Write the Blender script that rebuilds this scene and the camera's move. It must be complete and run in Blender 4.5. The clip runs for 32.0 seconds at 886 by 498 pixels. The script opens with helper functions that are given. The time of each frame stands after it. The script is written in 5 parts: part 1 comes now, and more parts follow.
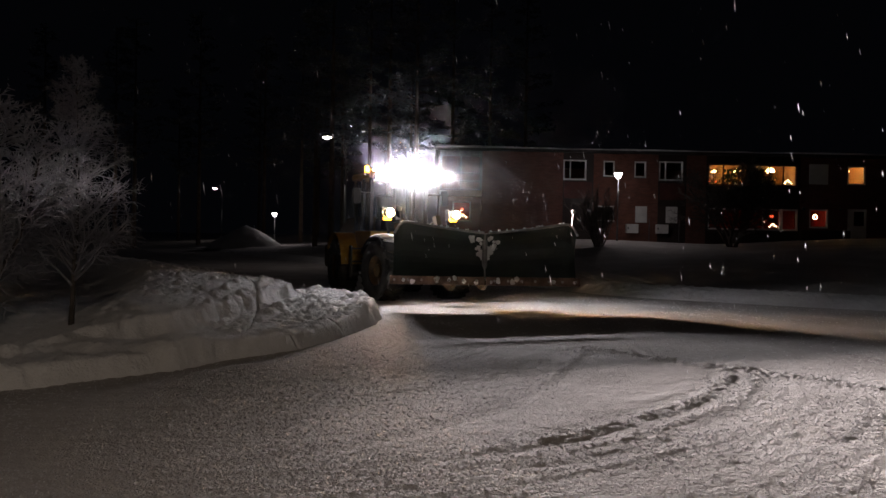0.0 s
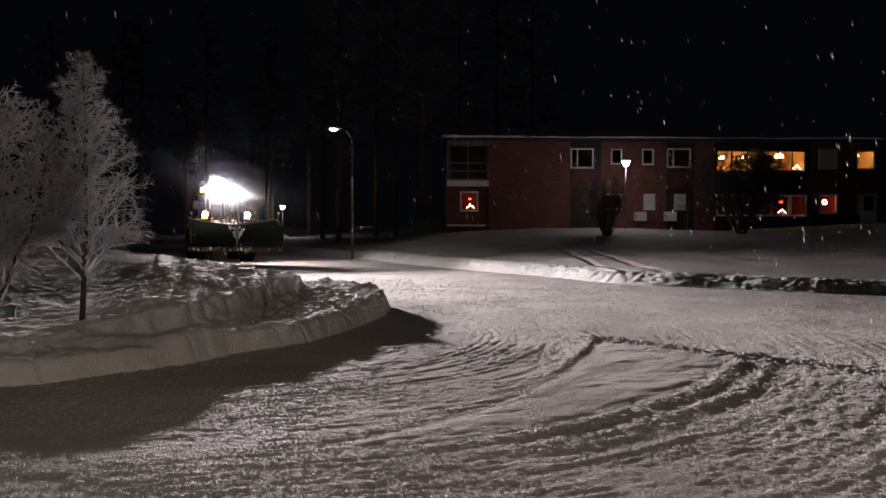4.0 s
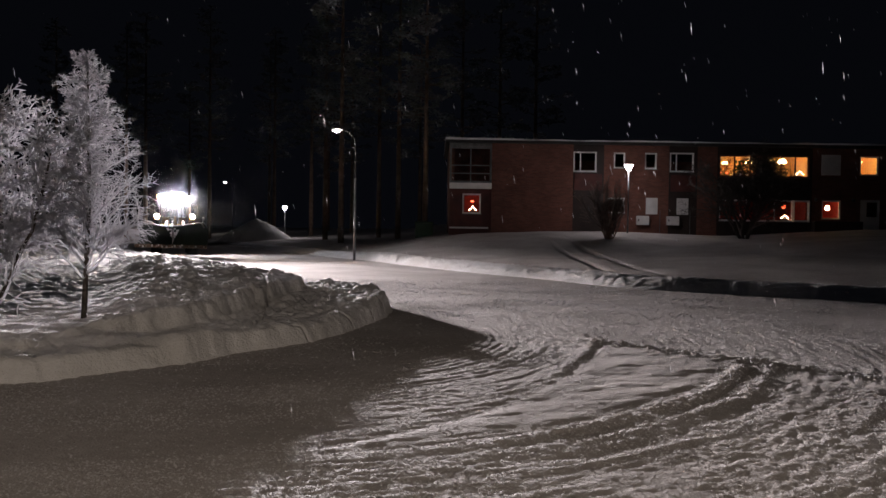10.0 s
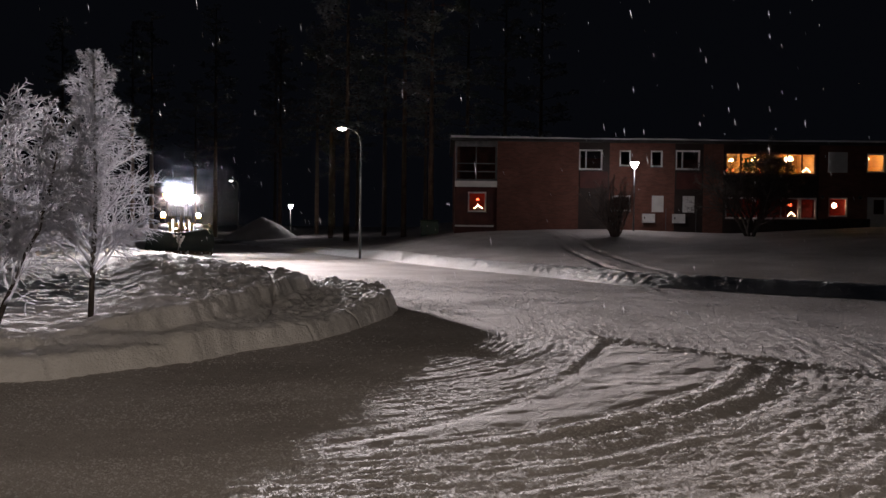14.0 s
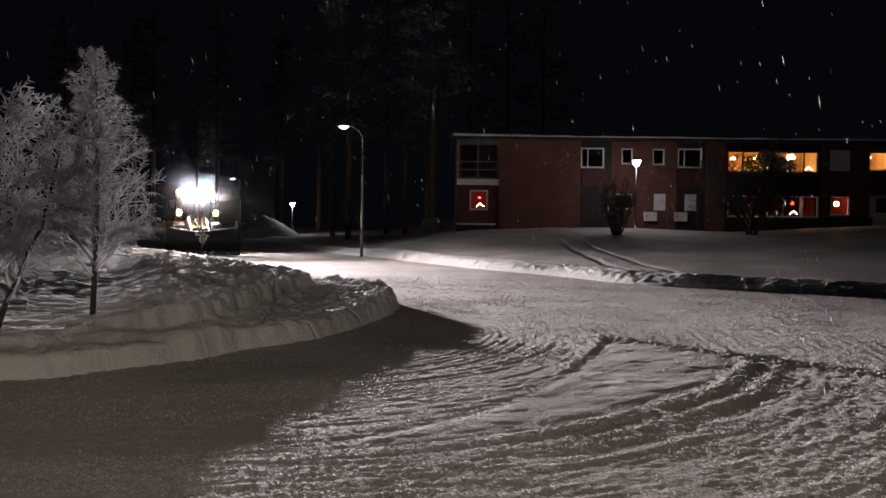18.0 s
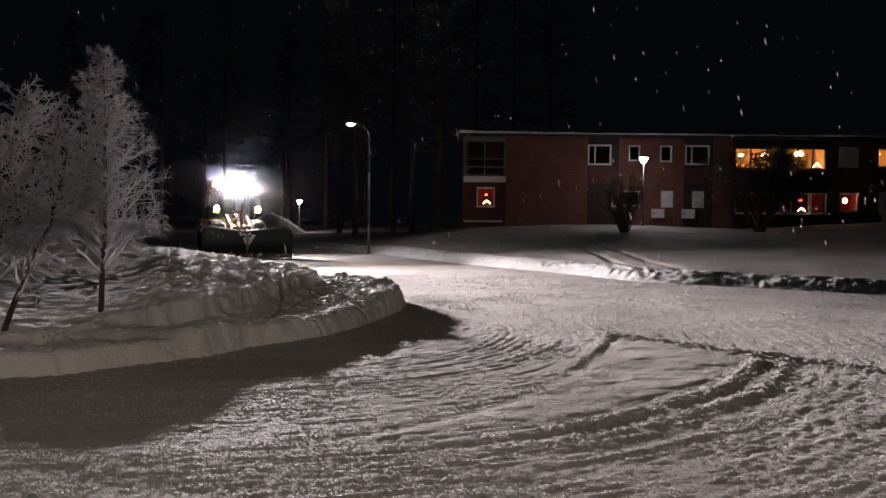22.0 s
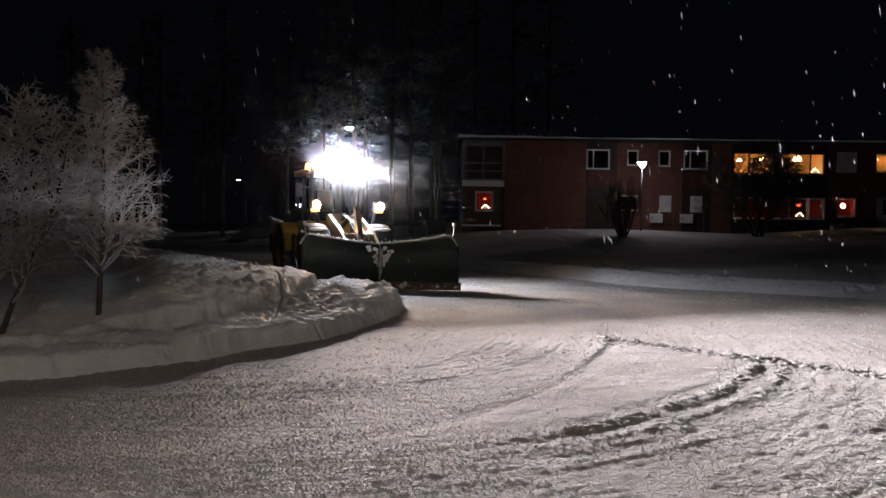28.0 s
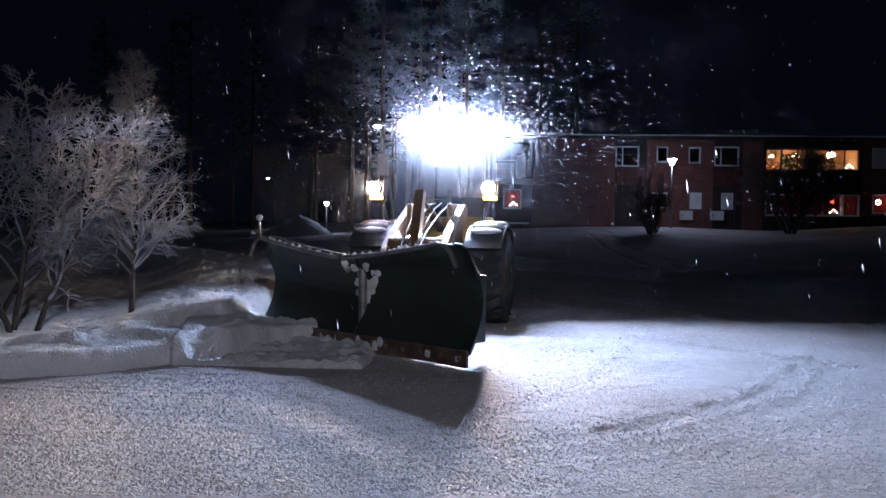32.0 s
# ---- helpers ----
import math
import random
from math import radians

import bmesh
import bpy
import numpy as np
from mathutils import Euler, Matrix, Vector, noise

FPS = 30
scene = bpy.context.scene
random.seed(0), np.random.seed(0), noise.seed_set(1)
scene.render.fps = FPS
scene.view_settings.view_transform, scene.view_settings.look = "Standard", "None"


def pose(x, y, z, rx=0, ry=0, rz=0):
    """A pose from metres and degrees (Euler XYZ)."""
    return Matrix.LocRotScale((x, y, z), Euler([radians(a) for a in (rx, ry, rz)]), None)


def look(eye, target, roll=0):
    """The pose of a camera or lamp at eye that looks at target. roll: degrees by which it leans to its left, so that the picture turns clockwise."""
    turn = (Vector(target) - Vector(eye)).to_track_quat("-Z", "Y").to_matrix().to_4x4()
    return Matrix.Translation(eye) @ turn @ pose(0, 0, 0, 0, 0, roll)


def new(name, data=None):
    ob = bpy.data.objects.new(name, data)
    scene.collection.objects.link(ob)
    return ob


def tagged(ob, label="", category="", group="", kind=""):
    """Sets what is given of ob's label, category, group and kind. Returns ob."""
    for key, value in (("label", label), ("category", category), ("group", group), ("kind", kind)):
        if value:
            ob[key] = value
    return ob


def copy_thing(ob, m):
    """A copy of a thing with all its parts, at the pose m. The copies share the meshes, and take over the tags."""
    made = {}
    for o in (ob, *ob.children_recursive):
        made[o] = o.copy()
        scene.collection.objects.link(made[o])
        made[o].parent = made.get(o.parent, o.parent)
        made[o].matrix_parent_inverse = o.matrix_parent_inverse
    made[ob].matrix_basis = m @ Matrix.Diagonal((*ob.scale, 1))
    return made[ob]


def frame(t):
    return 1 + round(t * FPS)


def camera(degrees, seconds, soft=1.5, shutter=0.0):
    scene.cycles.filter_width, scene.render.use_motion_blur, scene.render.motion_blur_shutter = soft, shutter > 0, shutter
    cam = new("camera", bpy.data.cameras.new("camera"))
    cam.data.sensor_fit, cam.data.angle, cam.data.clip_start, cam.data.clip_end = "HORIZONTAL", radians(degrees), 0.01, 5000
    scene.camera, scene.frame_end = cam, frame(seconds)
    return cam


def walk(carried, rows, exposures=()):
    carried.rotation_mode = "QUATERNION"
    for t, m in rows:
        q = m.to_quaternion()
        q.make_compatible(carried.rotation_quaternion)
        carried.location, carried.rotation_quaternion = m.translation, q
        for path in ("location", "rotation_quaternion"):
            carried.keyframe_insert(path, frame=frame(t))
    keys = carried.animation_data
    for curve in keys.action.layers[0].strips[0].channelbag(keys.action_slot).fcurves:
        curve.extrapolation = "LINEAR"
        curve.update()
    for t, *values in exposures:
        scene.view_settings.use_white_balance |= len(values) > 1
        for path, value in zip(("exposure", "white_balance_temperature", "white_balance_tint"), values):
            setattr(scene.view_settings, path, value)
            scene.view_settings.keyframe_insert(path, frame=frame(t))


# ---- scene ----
cam = camera(57, 32.0)
EYE = (0.0, 0.0, 1.6)


def aim(yaw, pitch, roll):
    """The camera's pose on its spot: degrees to its left, upwards and in roll."""
    return pose(*EYE, 0, 0, yaw) @ pose(0, 0, 0, pitch) @ pose(0, 0, 0, 0, roll, 0) @ pose(0, 0, 0, 90)


TURNS = (
    (0.0, -1.11, -0.79, -1.01), (0.5, -1.03, -0.98, -1.01), (1.0, -0.64, -1.30, -0.86), (1.5, -0.73, -1.44, -0.70),
    (2.0, -0.71, -1.43, -0.34), (2.5, -0.68, -1.40, -0.16), (3.0, -0.60, -1.43, -0.35), (3.5, -0.55, -1.45, -0.21),
    (5.5, -0.53, -1.49, -0.24), (6.0, -0.53, -1.49, -0.26), (6.5, -0.53, -1.47, -0.29), (7.0, -0.52, -1.42, -0.33),
    (7.5, -0.43, -1.36, -0.51), (8.0, -0.38, -1.34, -0.51), (8.5, -0.42, -1.33, -0.56), (9.0, -0.46, -1.33, -0.60),
    (9.5, -0.49, -1.32, -0.60), (10.0, -0.41, -1.32, -0.80), (10.5, -0.19, -1.33, -0.82), (11.0, -0.09, -1.39, -0.91),
    (11.5, -0.02, -1.39, -0.84), (12.0, -0.02, -1.40, -0.77), (12.5, -0.01, -1.45, -0.70), (13.0, -0.00, -1.45, -0.70),
    (13.5, -0.00, -1.45, -0.70), (14.0, -0.02, -1.45, -0.69), (14.5, -0.01, -1.45, -0.71), (16.5, 0.04, -1.57, -0.71),
    (17.0, 0.08, -1.57, -0.70), (17.5, 0.10, -1.58, -0.71), (18.0, 0.10, -1.58, -0.72), (18.5, 0.14, -1.60, -0.56),
    (19.0, 0.17, -1.66, -0.55), (19.5, 0.25, -1.66, -0.56), (20.0, 0.30, -1.71, -0.60), (20.5, 0.39, -1.76, -0.73),
    (21.0, 0.52, -1.80, -0.69), (21.5, 0.58, -1.80, -0.67), (22.0, 0.58, -1.78, -0.67), (22.5, 0.56, -1.79, -0.71),
    (23.0, 0.54, -1.78, -0.66), (23.5, 0.54, -1.71, -0.69), (24.0, 0.54, -1.65, -0.69), (24.5, 0.58, -1.58, -0.75),
    (25.0, 0.58, -1.52, -0.75), (25.5, 0.57, -1.52, -0.86), (27.5, 0.46, -1.52, -0.85), (28.0, 0.47, -1.50, -0.84),
    (28.5, 0.46, -1.52, -0.87), (29.0, 0.48, -1.49, -0.82), (29.5, 0.47, -1.51, -0.87), (30.0, 0.51, -1.51, -0.87),
    (30.5, 0.52, -1.52, -0.86), (31.0, 0.60, -1.51, -0.89), (31.5, 1.04, -1.52, -0.80), (32.0, 2.43, -1.68, -0.72),
)
walk(cam, [(t, aim(a, b, c)) for t, a, b, c in TURNS], exposures=((0.0, -0.4, 6700, 10), (2.0, -0.1, 6600, 10), (6.0, 0.55, 6600, 10), (9.0, 0.7, 6500, 10), (14.5, 0.75, 6500, 10), (19.0, 0.55, 6500, 10), (24.0, 0.45, 6500, 10), (28.0, 0.15, 6200, 8), (30.0, 0.4, 6200, 10), (31.2, 0.7, 6200, 10), (32.0, 0.45, 4700, 12)))

# ---- world and street light ----
world = bpy.data.worlds.new("night")
scene.world = world
world.use_nodes = True
world.node_tree.nodes["Background"].inputs[0].default_value = (0.35, 0.4, 0.6, 1)
world.node_tree.nodes["Background"].inputs[1].default_value = 0.003
scene.view_settings.exposure = 0.0


# ---- materials ----
def material(name, colour, rough=0.6, metal=0.0, glow=0.0, glow_colour=None):
    m = bpy.data.materials.new(name)
    m.use_nodes = True
    b = m.node_tree.nodes["Principled BSDF"]
    b.inputs["Base Color"].default_value = (*colour, 1)
    b.inputs["Roughness"].default_value = rough
    b.inputs["Metallic"].default_value = metal
    if glow:
        b.inputs["Emission Color"].default_value = (*(glow_colour or colour), 1)
        b.inputs["Emission Strength"].default_value = glow
        m.cycles.emission_sampling = "FRONT"
    return m


def node(m, kind, **inputs):
    n = m.node_tree.nodes.new(kind)
    for key, value in inputs.items():
        n.inputs[key.replace("_", " ")].default_value = value
    return n


def wire(m, a, out, b, inp):
    m.node_tree.links.new(a.outputs[out], b.inputs[inp])


def varied(name, dark, light, scale=6.0, fine=60.0, rough=(0.5, 0.8), bump=0.3, depth=0.01, metal=0.0, detail=6.0):
    """A surface that wanders between two colours at two scales, with fine relief."""
    m = material(name, light, 0.6, metal)
    b = m.node_tree.nodes["Principled BSDF"]
    co = node(m, "ShaderNodeTexCoord")
    large, small = node(m, "ShaderNodeTexNoise", Scale=scale, Detail=detail), node(m, "ShaderNodeTexNoise", Scale=fine, Detail=4.0)
    for n in (large, small):
        wire(m, co, "Object", n, "Vector")
    blend = node(m, "ShaderNodeMath")
    blend.operation = "MULTIPLY_ADD"
    wire(m, small, "Fac", blend, 0)
    blend.inputs[1].default_value = 0.45
    wire(m, large, "Fac", blend, 2)
    ramp = node(m, "ShaderNodeValToRGB")
    ramp.color_ramp.elements[0].position, ramp.color_ramp.elements[1].position = 0.5, 0.95
    ramp.color_ramp.elements[0].color, ramp.color_ramp.elements[1].color = (*dark, 1), (*light, 1)
    wire(m, blend, 0, ramp, 0)
    wire(m, ramp, 0, b, "Base Color")
    rr = node(m, "ShaderNodeMapRange", To_Min=rough[0], To_Max=rough[1])
    wire(m, large, "Fac", rr, "Value")
    wire(m, rr, 0, b, "Roughness")
    bp = node(m, "ShaderNodeBump", Strength=bump, Distance=depth)
    wire(m, blend, 0, bp, "Height")
    wire(m, bp, 0, b, "Normal")
    return m


def snow_material(name, dark, light, grain, depth, rough=0.75):
    """Snow: large soiled and packed patches, lumps of a few centimetres, fine crystal relief."""
    m = varied(name, dark, light, 0.5, 9.0, (rough - 0.1, rough + 0.1), 0.0, 0.01)
    b = m.node_tree.nodes["Principled BSDF"]
    co = node(m, "ShaderNodeTexCoord")
    clumps, fine = node(m, "ShaderNodeTexNoise", Scale=grain, Detail=3.0, Roughness=0.6), node(m, "ShaderNodeTexNoise", Scale=grain * 3.5, Detail=3.0)
    crumbs, heavy = node(m, "ShaderNodeTexVoronoi", Scale=grain * 1.7), node(m, "ShaderNodeTexNoise", Scale=grain * 0.33, Detail=2.0, Roughness=0.7)
    total = None
    for n, out, weight in ((clumps, "Fac", 1.2), (crumbs, "Distance", -0.55), (fine, "Fac", 0.5), (heavy, "Fac", 1.3)):
        wire(m, co, "Object", n, "Vector")
        add = node(m, "ShaderNodeMath")
        add.operation = "MULTIPLY_ADD"
        wire(m, n, out, add, 0)
        add.inputs[1].default_value, add.inputs[2].default_value = weight, 0.0
        if total:
            wire(m, total, 0, add, 2)
        total = add
    bp = node(m, "ShaderNodeBump", Strength=1.0, Distance=depth)
    wire(m, total, 0, bp, "Height")
    wire(m, bp, 0, b, "Normal")
    b.inputs["Specular IOR Level"].default_value = 0.08
    return m


SNOW_ROAD = snow_material("packed_snow", (0.38, 0.355, 0.335), (0.60, 0.575, 0.555), 30.0, 0.011, 0.8)
SNOW_BANK = snow_material("banked_snow", (0.68, 0.67, 0.65), (0.86, 0.86, 0.86), 24.0, 0.015, 0.85)
SNOW_CRUMB = varied("snow_crumb", (0.50, 0.48, 0.46), (0.76, 0.75, 0.74), 9.0, 60.0, (0.7, 0.9), 0.1, 0.002)
FROST = varied("frosted_bark", (0.07, 0.062, 0.062), (0.30, 0.30, 0.32), 9.0, 70.0, (0.7, 0.9), 0.4, 0.006)
FLAKE = varied("snowflake", (0.75, 0.75, 0.78), (0.9, 0.9, 0.92), 4.0, 60.0, (0.6, 0.8), 0.05, 0.001)
HALO_WISP = varied("halo_wisp", (0.75, 0.75, 0.80), (0.88, 0.88, 0.92), 4.0, 60.0, (0.6, 0.8), 0.05, 0.001)
DARK_YELLOW = varied("dark_yellow_paint", (0.03, 0.02, 0.01), (0.14, 0.075, 0.014), 5.0, 40.0, (0.4, 0.7), 0.15, 0.004)
BARK = varied("dark_bark", (0.03, 0.025, 0.02), (0.10, 0.085, 0.075), 5.0, 40.0, (0.8, 0.95), 0.7, 0.02)
TWIG = varied("pale_brown_bark", (0.07, 0.05, 0.04), (0.22, 0.17, 0.14), 5.0, 40.0, (0.8, 0.95), 0.5, 0.01)
PINE_BARK = varied("pine_bark", (0.10, 0.065, 0.045), (0.26, 0.19, 0.14), 3.0, 25.0, (0.8, 0.95), 0.8, 0.03)
NEEDLES = varied("snowy_needles", (0.035, 0.05, 0.035), (0.42, 0.44, 0.45), 0.9, 8.0, (0.7, 0.9), 0.3, 0.02)
YELLOW = varied("yellow_machine_paint", (0.26, 0.15, 0.014), (0.46, 0.27, 0.022), 2.5, 40.0, (0.35, 0.6), 0.08, 0.004)
GREY_PAINT = varied("grey_machine_paint", (0.05, 0.05, 0.052), (0.11, 0.11, 0.11), 4.0, 50.0, (0.45, 0.7), 0.12, 0.004)
GREEN_STEEL = varied("dark_green_plough_paint", (0.005, 0.009, 0.007), (0.014, 0.026, 0.019), 2.5, 30.0, (0.4, 0.65), 0.15, 0.006)
STEEL = varied("worn_steel", (0.16, 0.15, 0.14), (0.42, 0.41, 0.40), 5.0, 60.0, (0.3, 0.55), 0.15, 0.004, 0.9)
RUST = varied("worn_rusty_steel", (0.05, 0.028, 0.018), (0.22, 0.15, 0.11), 6.0, 50.0, (0.5, 0.8), 0.25, 0.005, 0.4)
CHROME = varied("bright_cylinder_rod", (0.6, 0.6, 0.6), (0.8, 0.8, 0.8), 5.0, 60.0, (0.12, 0.25), 0.02, 0.002, 1.0)
RUBBER = varied("snow_dusted_rubber", (0.012, 0.012, 0.012), (0.05, 0.048, 0.046), 5.0, 45.0, (0.75, 0.95), 0.4, 0.01)
BLACK = varied("black_plastic", (0.01, 0.01, 0.01), (0.025, 0.025, 0.025), 6.0, 60.0, (0.45, 0.7), 0.1, 0.003)
GALVANISED = varied("galvanised_pole", (0.11, 0.11, 0.115), (0.22, 0.22, 0.22), 4.0, 50.0, (0.45, 0.65), 0.1, 0.003, 0.6)
WHITE_PAINT = varied("white_painted_wood", (0.62, 0.61, 0.58), (0.80, 0.79, 0.76), 2.0, 30.0, (0.45, 0.65), 0.1, 0.003)
RED_WOOD = varied("dark_red_stained_boarding", (0.055, 0.016, 0.013), (0.11, 0.034, 0.026), 2.0, 30.0, (0.6, 0.85), 0.3, 0.006)
DARK_WOOD = varied("dark_brown_boarding", (0.02, 0.013, 0.010), (0.045, 0.03, 0.024), 2.0, 30.0, (0.6, 0.85), 0.3, 0.006)
FELT = varied("dark_roofing", (0.02, 0.02, 0.02), (0.05, 0.05, 0.05), 2.0, 40.0, (0.8, 0.95), 0.3, 0.006)
GREEN_BIN = varied("green_plastic", (0.015, 0.05, 0.03), (0.03, 0.09, 0.055), 2.0, 30.0, (0.4, 0.6), 0.1, 0.004)
WARM_WALL = varied("warm_room_paint", (0.40, 0.23, 0.10), (0.58, 0.36, 0.17), 1.0, 20.0, (0.6, 0.8), 0.05, 0.003)
CURTAIN = varied("red_curtain", (0.25, 0.03, 0.02), (0.45, 0.07, 0.05), 4.0, 60.0, (0.7, 0.9), 0.2, 0.01)
LEAF_IN = varied("houseplant_leaf", (0.02, 0.05, 0.015), (0.06, 0.12, 0.04), 5.0, 40.0, (0.5, 0.7), 0.1, 0.004)
GLOW_COLD = material("work_lamp_glow", (0.95, 0.95, 1.0), 0.3, 0, 760000, (1.0, 0.90, 0.93))
GLOW_FLOOD = material("work_lamp_bowl_glow", (0.95, 0.95, 1.0), 0.3, 0, 8000, (0.95, 0.93, 1.0))
GLOW_HALO = material("halo_strip_glow", (0.95, 0.95, 1.0), 0.3, 0, 8000, (0.90, 0.88, 1.0))
GLOW_WARM = material("headlamp_glow", (1.0, 0.9, 0.75), 0.3, 0, 9000, (1.0, 0.60, 0.30))
GLOW_LOW = material("low_lamp_glow", (1.0, 0.9, 0.75), 0.3, 0, 1200, (1.0, 0.60, 0.30))
GLOW_AMBER = material("amber_lens", (1.0, 0.45, 0.05), 0.3, 0, 25, (1.0, 0.33, 0.02))
GLOW_STREET = material("street_lamp_glow", (1.0, 0.95, 0.9), 0.3, 0, 60, (1.0, 0.9, 0.95))
GLOW_WINDOW = material("room_lamp_glow", (1.0, 0.75, 0.4), 0.4, 0, 26, (1.0, 0.62, 0.26))
GLOW_CANDLE = material("candle_bulb_glow", (1.0, 0.8, 0.6), 0.4, 0, 18, (1.0, 0.62, 0.36))
GLOW_STAR = material("paper_star_glow", (1.0, 0.2, 0.1), 0.5, 0, 4, (1.0, 0.10, 0.04))


def let_through(m, share):
    """Lets part of the light through: ice crystals glow when lit from behind."""
    tree = m.node_tree
    out, b = tree.nodes["Material Output"], tree.nodes["Principled BSDF"]
    tl, mix = node(m, "ShaderNodeBsdfTranslucent"), node(m, "ShaderNodeMixShader", Fac=share)
    tl.inputs["Color"].default_value = (0.85, 0.85, 0.88, 1)
    wire(m, b, 0, mix, 1)
    wire(m, tl, 0, mix, 2)
    wire(m, mix, 0, out, 0)


def thin_out(m, share):
    """Makes a halo wisp nearly clear: only a small share of it stops light."""
    tree = m.node_tree
    out = tree.nodes["Material Output"]
    last = out.inputs[0].links[0].from_node
    clear, mix = node(m, "ShaderNodeBsdfTransparent"), node(m, "ShaderNodeMixShader", Fac=share)
    wire(m, clear, 0, mix, 1)
    wire(m, last, 0, mix, 2)
    wire(m, mix, 0, out, 0)


let_through(FLAKE, 0.6)
let_through(HALO_WISP, 0.5)
thin_out(HALO_WISP, 0.04)
let_through(FROST, 0.55)
let_through(SNOW_CRUMB, 0.4)


def glass_material():
    m = material("window_glass", (0.9, 0.95, 0.95), 0.03)
    b = m.node_tree.nodes["Principled BSDF"]
    b.inputs["Transmission Weight"].default_value = 1.0
    b.inputs["IOR"].default_value = 1.1
    return m


GLASS = glass_material()


def brick_material():
    """Red brick in running bond, mortar slightly recessed, courses of 75 mm."""
    m = material("red_brick", (0.24, 0.08, 0.05), 0.85)
    b = m.node_tree.nodes["Principled BSDF"]
    co = node(m, "ShaderNodeTexCoord")
    turn = node(m, "ShaderNodeMapping", Rotation=(radians(90), 0, 0))
    wire(m, co, "Object", turn, "Vector")
    br = node(m, "ShaderNodeTexBrick", Scale=1.0, Mortar_Size=0.006, Brick_Width=0.26, Row_Height=0.075, Bias=-0.1)
    br.inputs["Color1"].default_value = (0.15, 0.055, 0.038, 1)
    br.inputs["Color2"].default_value = (0.22, 0.085, 0.058, 1)
    br.inputs["Mortar"].default_value = (0.20, 0.13, 0.10, 1)
    wire(m, turn, 0, br, "Vector")
    no = node(m, "ShaderNodeTexNoise", Scale=1.3, Detail=6.0)
    wire(m, co, "Object", no, "Vector")
    mix = node(m, "ShaderNodeMix")
    mix.data_type, mix.blend_type = "RGBA", "MULTIPLY"
    mix.inputs["Factor"].default_value = 0.6
    wire(m, br, "Color", mix, 6)
    ramp = node(m, "ShaderNodeValToRGB")
    ramp.color_ramp.elements[0].position, ramp.color_ramp.elements[1].position = 0.3, 0.7
    ramp.color_ramp.elements[0].color = (0.55, 0.5, 0.5, 1)
    wire(m, no, "Fac", ramp, 0)
    wire(m, ramp, 0, mix, 7)
    wire(m, mix, 2, b, "Base Color")
    bp = node(m, "ShaderNodeBump", Strength=0.6, Distance=0.008)
    bp.invert = True
    wire(m, br, "Fac", bp, "Height")
    wire(m, bp, 0, b, "Normal")
    return m


BRICK = brick_material()


# ---- geometry helpers ----
def part(name, bm, mat, parent=None, label="", smooth=False):
    me = bpy.data.meshes.new(name)
    bm.to_mesh(me)
    bm.free()
    me.materials.append(mat)
    if smooth:
        me.polygons.foreach_set("use_smooth", [True] * len(me.polygons))
    ob = new(name, me)
    if parent is not None:
        ob.parent = parent
    if label:
        ob["label"] = label
    return ob


def root(name, m, label, category, group="", kind=""):
    ob = new(name)
    ob.empty_display_size = 0.2
    ob.matrix_basis = m
    return tagged(ob, label, category, group, kind)


def box(bm, a, b, bevel=0.0):
    """An upright box between two corners, its edges rounded by bevel."""
    a, b = Vector(a), Vector(b)
    made = bmesh.ops.create_cube(bm, size=1.0, matrix=Matrix.Translation((a + b) / 2) @ Matrix.Diagonal((*[max(abs(v), 1e-4) for v in b - a], 1)))
    if bevel:
        edges = list({e for v in made["verts"] for e in v.link_edges})
        bmesh.ops.bevel(bm, geom=edges, offset=bevel, segments=2, profile=0.6, affect="EDGES")
    return bm


def rod(bm, p, q, r, r2=None, n=10, caps=True):
    """A round, tapered bar from p to q."""
    p, q = Vector(p), Vector(q)
    way = q - p
    if way.length < 1e-6:
        return bm
    turn = way.to_track_quat("Z", "Y").to_matrix().to_4x4()
    bmesh.ops.create_cone(bm, cap_ends=caps, segments=n, radius1=r, radius2=r if r2 is None else r2, depth=way.length,
                          matrix=Matrix.Translation((p + q) / 2) @ turn)
    return bm


def ball(bm, p, r, u=12, v=8, squash=(1, 1, 1)):
    bmesh.ops.create_uvsphere(bm, u_segments=u, v_segments=v, radius=r, matrix=Matrix.Translation(p) @ Matrix.Diagonal((*squash, 1)))
    return bm


def lathe(bm, profile, n=28, m=Matrix()):
    """Turns a profile of (radius, height) pairs round the z axis of m."""
    rings = [[bm.verts.new(m @ Vector((r * math.cos(2 * math.pi * i / n), r * math.sin(2 * math.pi * i / n), z))) for i in range(n)] for r, z in profile]
    for a, b in zip(rings, rings[1:]):
        for i in range(n):
            bm.faces.new((a[i], a[(i + 1) % n], b[(i + 1) % n], b[i]))
    return bm


def tube(bm, pts, r, n=8):
    """One bent round bar through the points."""
    rings = []
    for i, p in enumerate(pts):
        way = (pts[min(i + 1, len(pts) - 1)] - pts[max(i - 1, 0)]).normalized()
        side = way.cross(Vector((0.31, 0.17, 0.93))).normalized()
        up = way.cross(side)
        rings.append([bm.verts.new(p + (side * math.cos(2 * math.pi * k / n) + up * math.sin(2 * math.pi * k / n)) * r) for k in range(n)])
    for a, b in zip(rings, rings[1:]):
        for k in range(n):
            bm.faces.new((a[k], a[(k + 1) % n], b[(k + 1) % n], b[k]))
    bm.faces.new(rings[0][::-1])
    bm.faces.new(rings[-1])
    return bm


